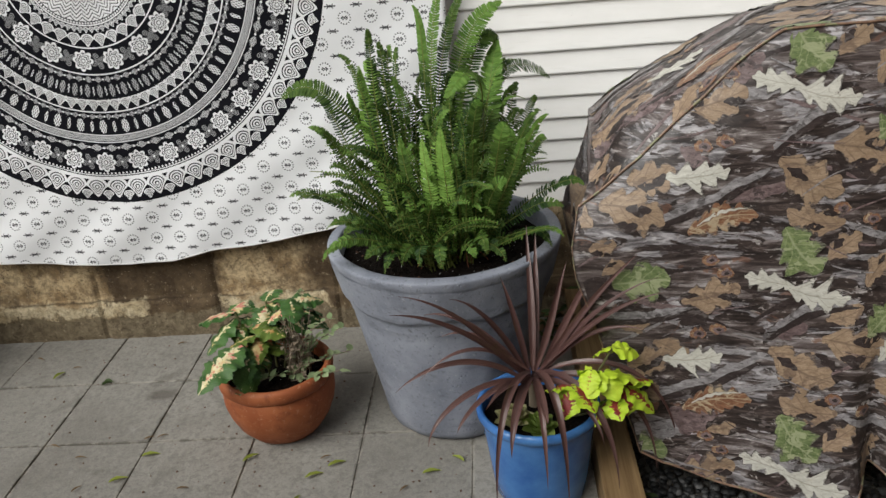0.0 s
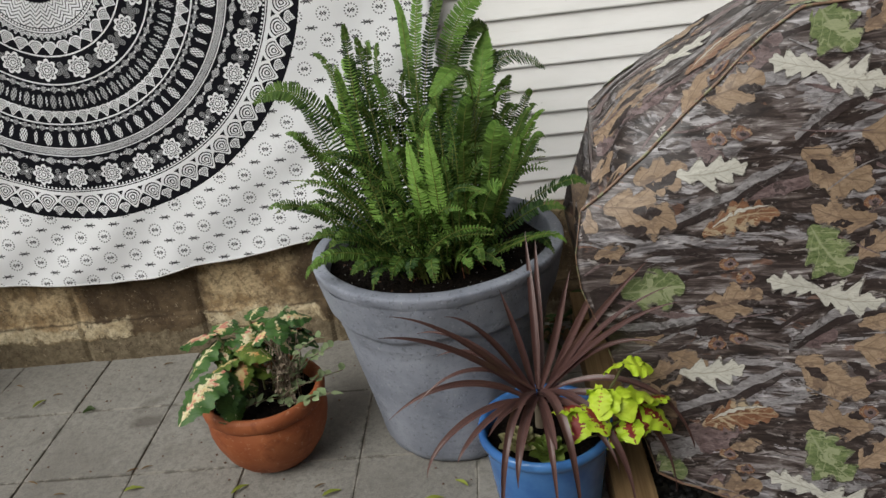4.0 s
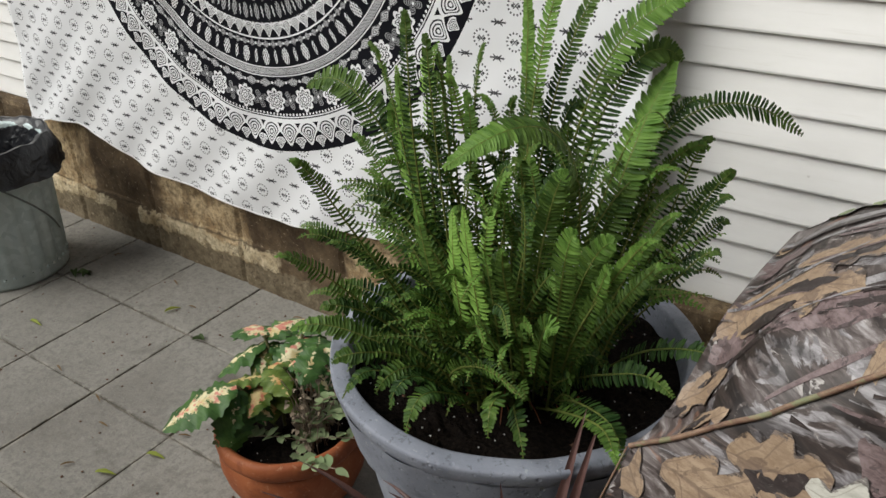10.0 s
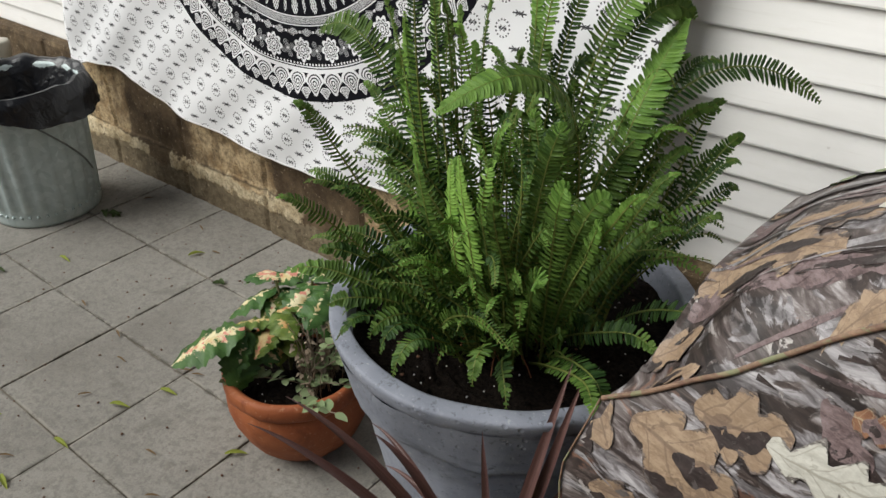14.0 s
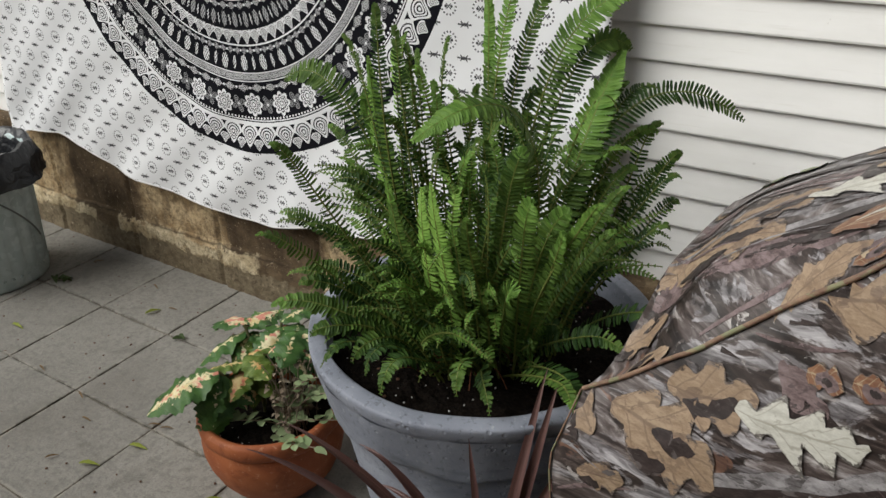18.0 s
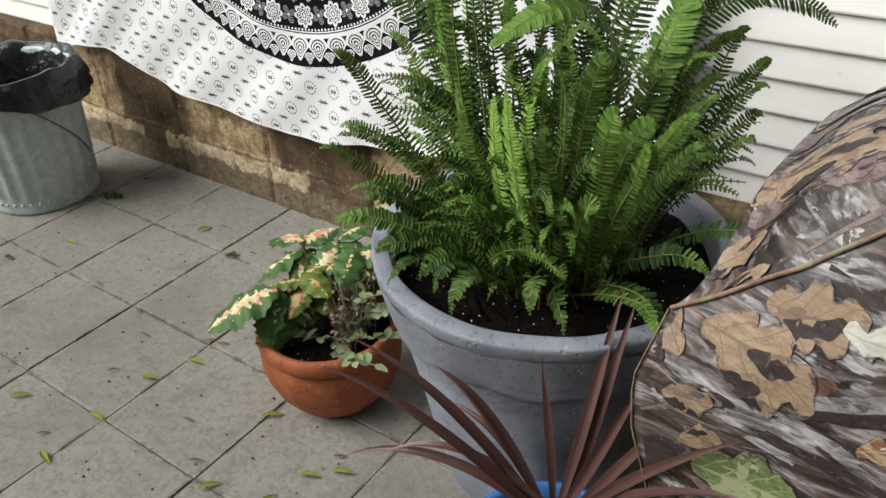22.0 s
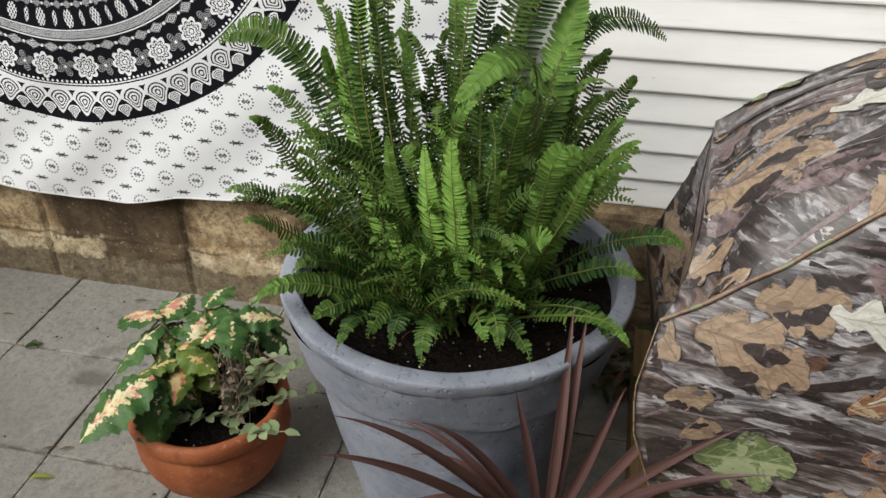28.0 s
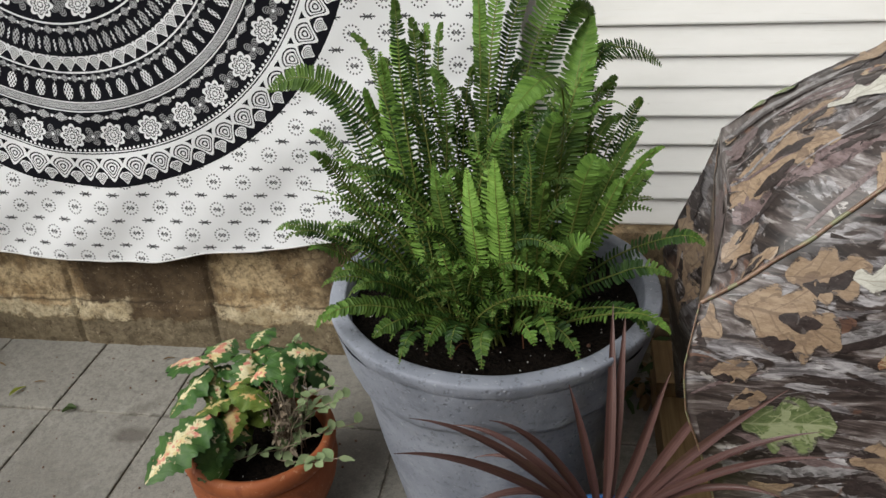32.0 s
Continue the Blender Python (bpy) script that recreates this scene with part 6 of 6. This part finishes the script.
LITTER = [make_leaf("fallen_yellow_green_leaf", (0.20, 0.26, 0.04), (0.42, 0.44, 0.10), 0.6), make_leaf("fallen_brown_leaf", (0.13, 0.085, 0.045), (0.32, 0.21, 0.11), 0.7), make_leaf("fallen_dark_leaf", (0.035, 0.060, 0.02), (0.09, 0.13, 0.045), 0.6)]
FALLEN_NEAR = [(0.31, -0.627, 0.1, 0, 0.034), (0.306, -0.492, 0.5, 0, 0.034), (0.353, -0.393, 0.3, 0, 0.034), (0.331, -0.322, 0.6, 1, 0.03), (0.366, -0.315, 0.6, 1, 0.03), (-0.119, -0.313, -0.2, 1, 0.03), (0.074, -0.33, -0.3, 1, 0.03), (0.222, -0.522, 1.0, 1, 0.03), (0.169, -0.388, 0.1, 1, 0.03), (-0.377, -0.233, 0.1, 0, 0.034), (-0.084, 0.003, 1.2, 0, 0.034), (-0.498, -0.002, 0.4, 2, 0.034), (-0.463, -0.006, 1.9, 2, 0.030), (-0.525, 0.004, -0.5, 2, 0.032), (0.092, -0.046, 0.7, 2, 0.021), (0.091, -0.024, -0.1, 2, 0.021), (0.599, -0.597, 0.7, 1, 0.03), (0.672, -0.635, 1.0, 0, 0.034)]
FALLEN_FAR = [(0.81, -0.501, 0.5, 0, 0.034), (0.634, -0.429, 0.8, 0, 0.034), (0.265, -0.725, 0.7, 1, 0.03), (0.321, -0.749, -0.2, 0, 0.034), (0.11, -0.693, 0.8, 0, 0.034), (0.835, -0.43, 0.6, 1, 0.03), (0.492, -0.524, 0.2, 1, 0.03), (-0.204, 0.132, -0.3, 1, 0.03), (-0.499, 0.129, 1.0, 1, 0.03), (-0.452, -0.382, 0.4, 2, 0.021), (0.86, -0.46, 0.5, 0, 0.034), (1.1, -0.5, 0.3, 0, 0.034), (1.05, -0.56, 0.9, 1, 0.03), (1.2, -0.46, 2.4, 0, 0.03), (0.8, -0.6, 1.4, 0, 0.032), (0.25, 0.18, 0.5, 1, 0.03), (-0.05, 0.06, 0.3, 1, 0.028), (1.55, -0.02, 0.4, 2, 0.05)]
for k, (x, y, a, kind, size) in enumerate((*FALLEN_NEAR, *FALLEN_FAR)):
    v, f, uv = leaf_grid(size * (1.35, 1.0, 1.35)[kind], size * (0.19, 0.10, 0.36)[kind], 0.25, 1.1, 0.12, k, 6, 4)
    me = mesh_of("leaf", turned(v, Vector((0, 0, 0.004)), a, 0.15), f, LITTER[kind], uvs=uv)
    ob = new("fallen_leaf", me)
    ob.location = (x, y, 0.0)
    tagged(ob, ("small yellow-green fallen leaf on the pavers", "curled brown fallen leaf on the pavers", "dark wilted fallen leaf on the pavers")[kind], "leaf", "fallen leaves")
for k, (x, y) in enumerate([(1.8, -0.616), (1.737, -0.643), (1.649, -0.596), (2.204, -0.602), (1.811, -0.604), (1.786, -0.628)]):
    v, f, uv = leaf_grid(0.04, 0.011, 0.3, 0.6, 0.15, k, 6, 4)
    ob = new("weed_leaf", mesh_of("leaf", turned(v, Vector((0, 0, 0.002)), k * 1.3, 0.35), f, LITTER[0 if k == 3 else 2], uvs=uv))
    ob.location = (x, y, -0.022)
    tagged(ob, "small green weed leaf on the dark gravel", "leaf", "weed leaves")
soup = Soup()
for k in range(110):
    x, y = rnd.uniform(1.36, 1.60), rnd.uniform(0.09, 0.235)
    v, f, uv = leaf_grid(rnd.uniform(0.025, 0.045), rnd.uniform(0.006, 0.012), rnd.uniform(0.1, 0.5), rnd.uniform(-0.6, 0.9), 0.12, k, 6, 4)
    high = 0.10 if x > 1.505 and y < 0.21 else 0.01
    soup.add(turned(v, Vector((x, y, high + rnd.uniform(0.0, 0.025))), rnd.uniform(0, 6.283), rnd.uniform(-0.3, 0.2), rnd.uniform(-0.6, 0.6)), f, k % 2, uv)
litter = thing("leaf_litter", "dry brown leaves heaped in the corner by the foundation", "leaf litter", kind="stuff")
child("dry_leaves", soup.mesh("dry_leaves", [LITTER[1], LITTER[2]]), litter)
soup = Soup()
for k in range(320):
    x, y = rnd.uniform(-0.9, 1.45), rnd.uniform(-0.75, 0.22)
    v, f = pebble(rnd.uniform(0.001, 0.0035), k, 0.5)
    soup.add([q + Vector((x, y, 0.001)) for q in v], f, 0)
crumbs = thing("crumbs", "crumbs of soil and grit on the pavers", "debris", kind="stuff")
child("grit", soup.mesh("grit", [BARKBIT]), crumbs)

# ---- pavers, last ----
rnd = random.Random(2)


def paver_mesh(seed):
    hx, hy = PITCH_X / 2 - 0.0020, PITCH_Y / 2 - 0.0020
    bm = box_bm((-hx, -hy, -0.05), (hx, hy, 0.0), 0.004, 2)
    return bm


shapes = []
for k in range(4):
    bm = paver_mesh(k)
    for v in bm.verts:
        v.co.x += 0.003 * noise.noise(v.co * 12 + Vector((k * 9, 0, 0)))
        v.co.y += 0.0018 * noise.noise(v.co * 12 + Vector((k * 9, 5, 0)))
    me = bpy.data.meshes.new("paver")
    bm.to_mesh(me)
    bm.free()
    me.materials.append(PAVER)
    shapes.append(me)
for i in range(-14, 5):
    for j in range(-12, 1):
        ob = new("paver", rnd.choice(shapes))
        ob.location = (GRID_X + (i + 0.5) * PITCH_X + rnd.uniform(-0.002, 0.002), GRID_Y + (j + 0.5) * PITCH_Y + rnd.uniform(-0.002, 0.002), rnd.uniform(-0.002, 0.0))
        ob.rotation_euler = (rnd.uniform(-0.004, 0.004), rnd.uniform(-0.004, 0.004), rnd.choice((0, math.pi)) + rnd.uniform(-0.004, 0.004))
        ob.parent = patio
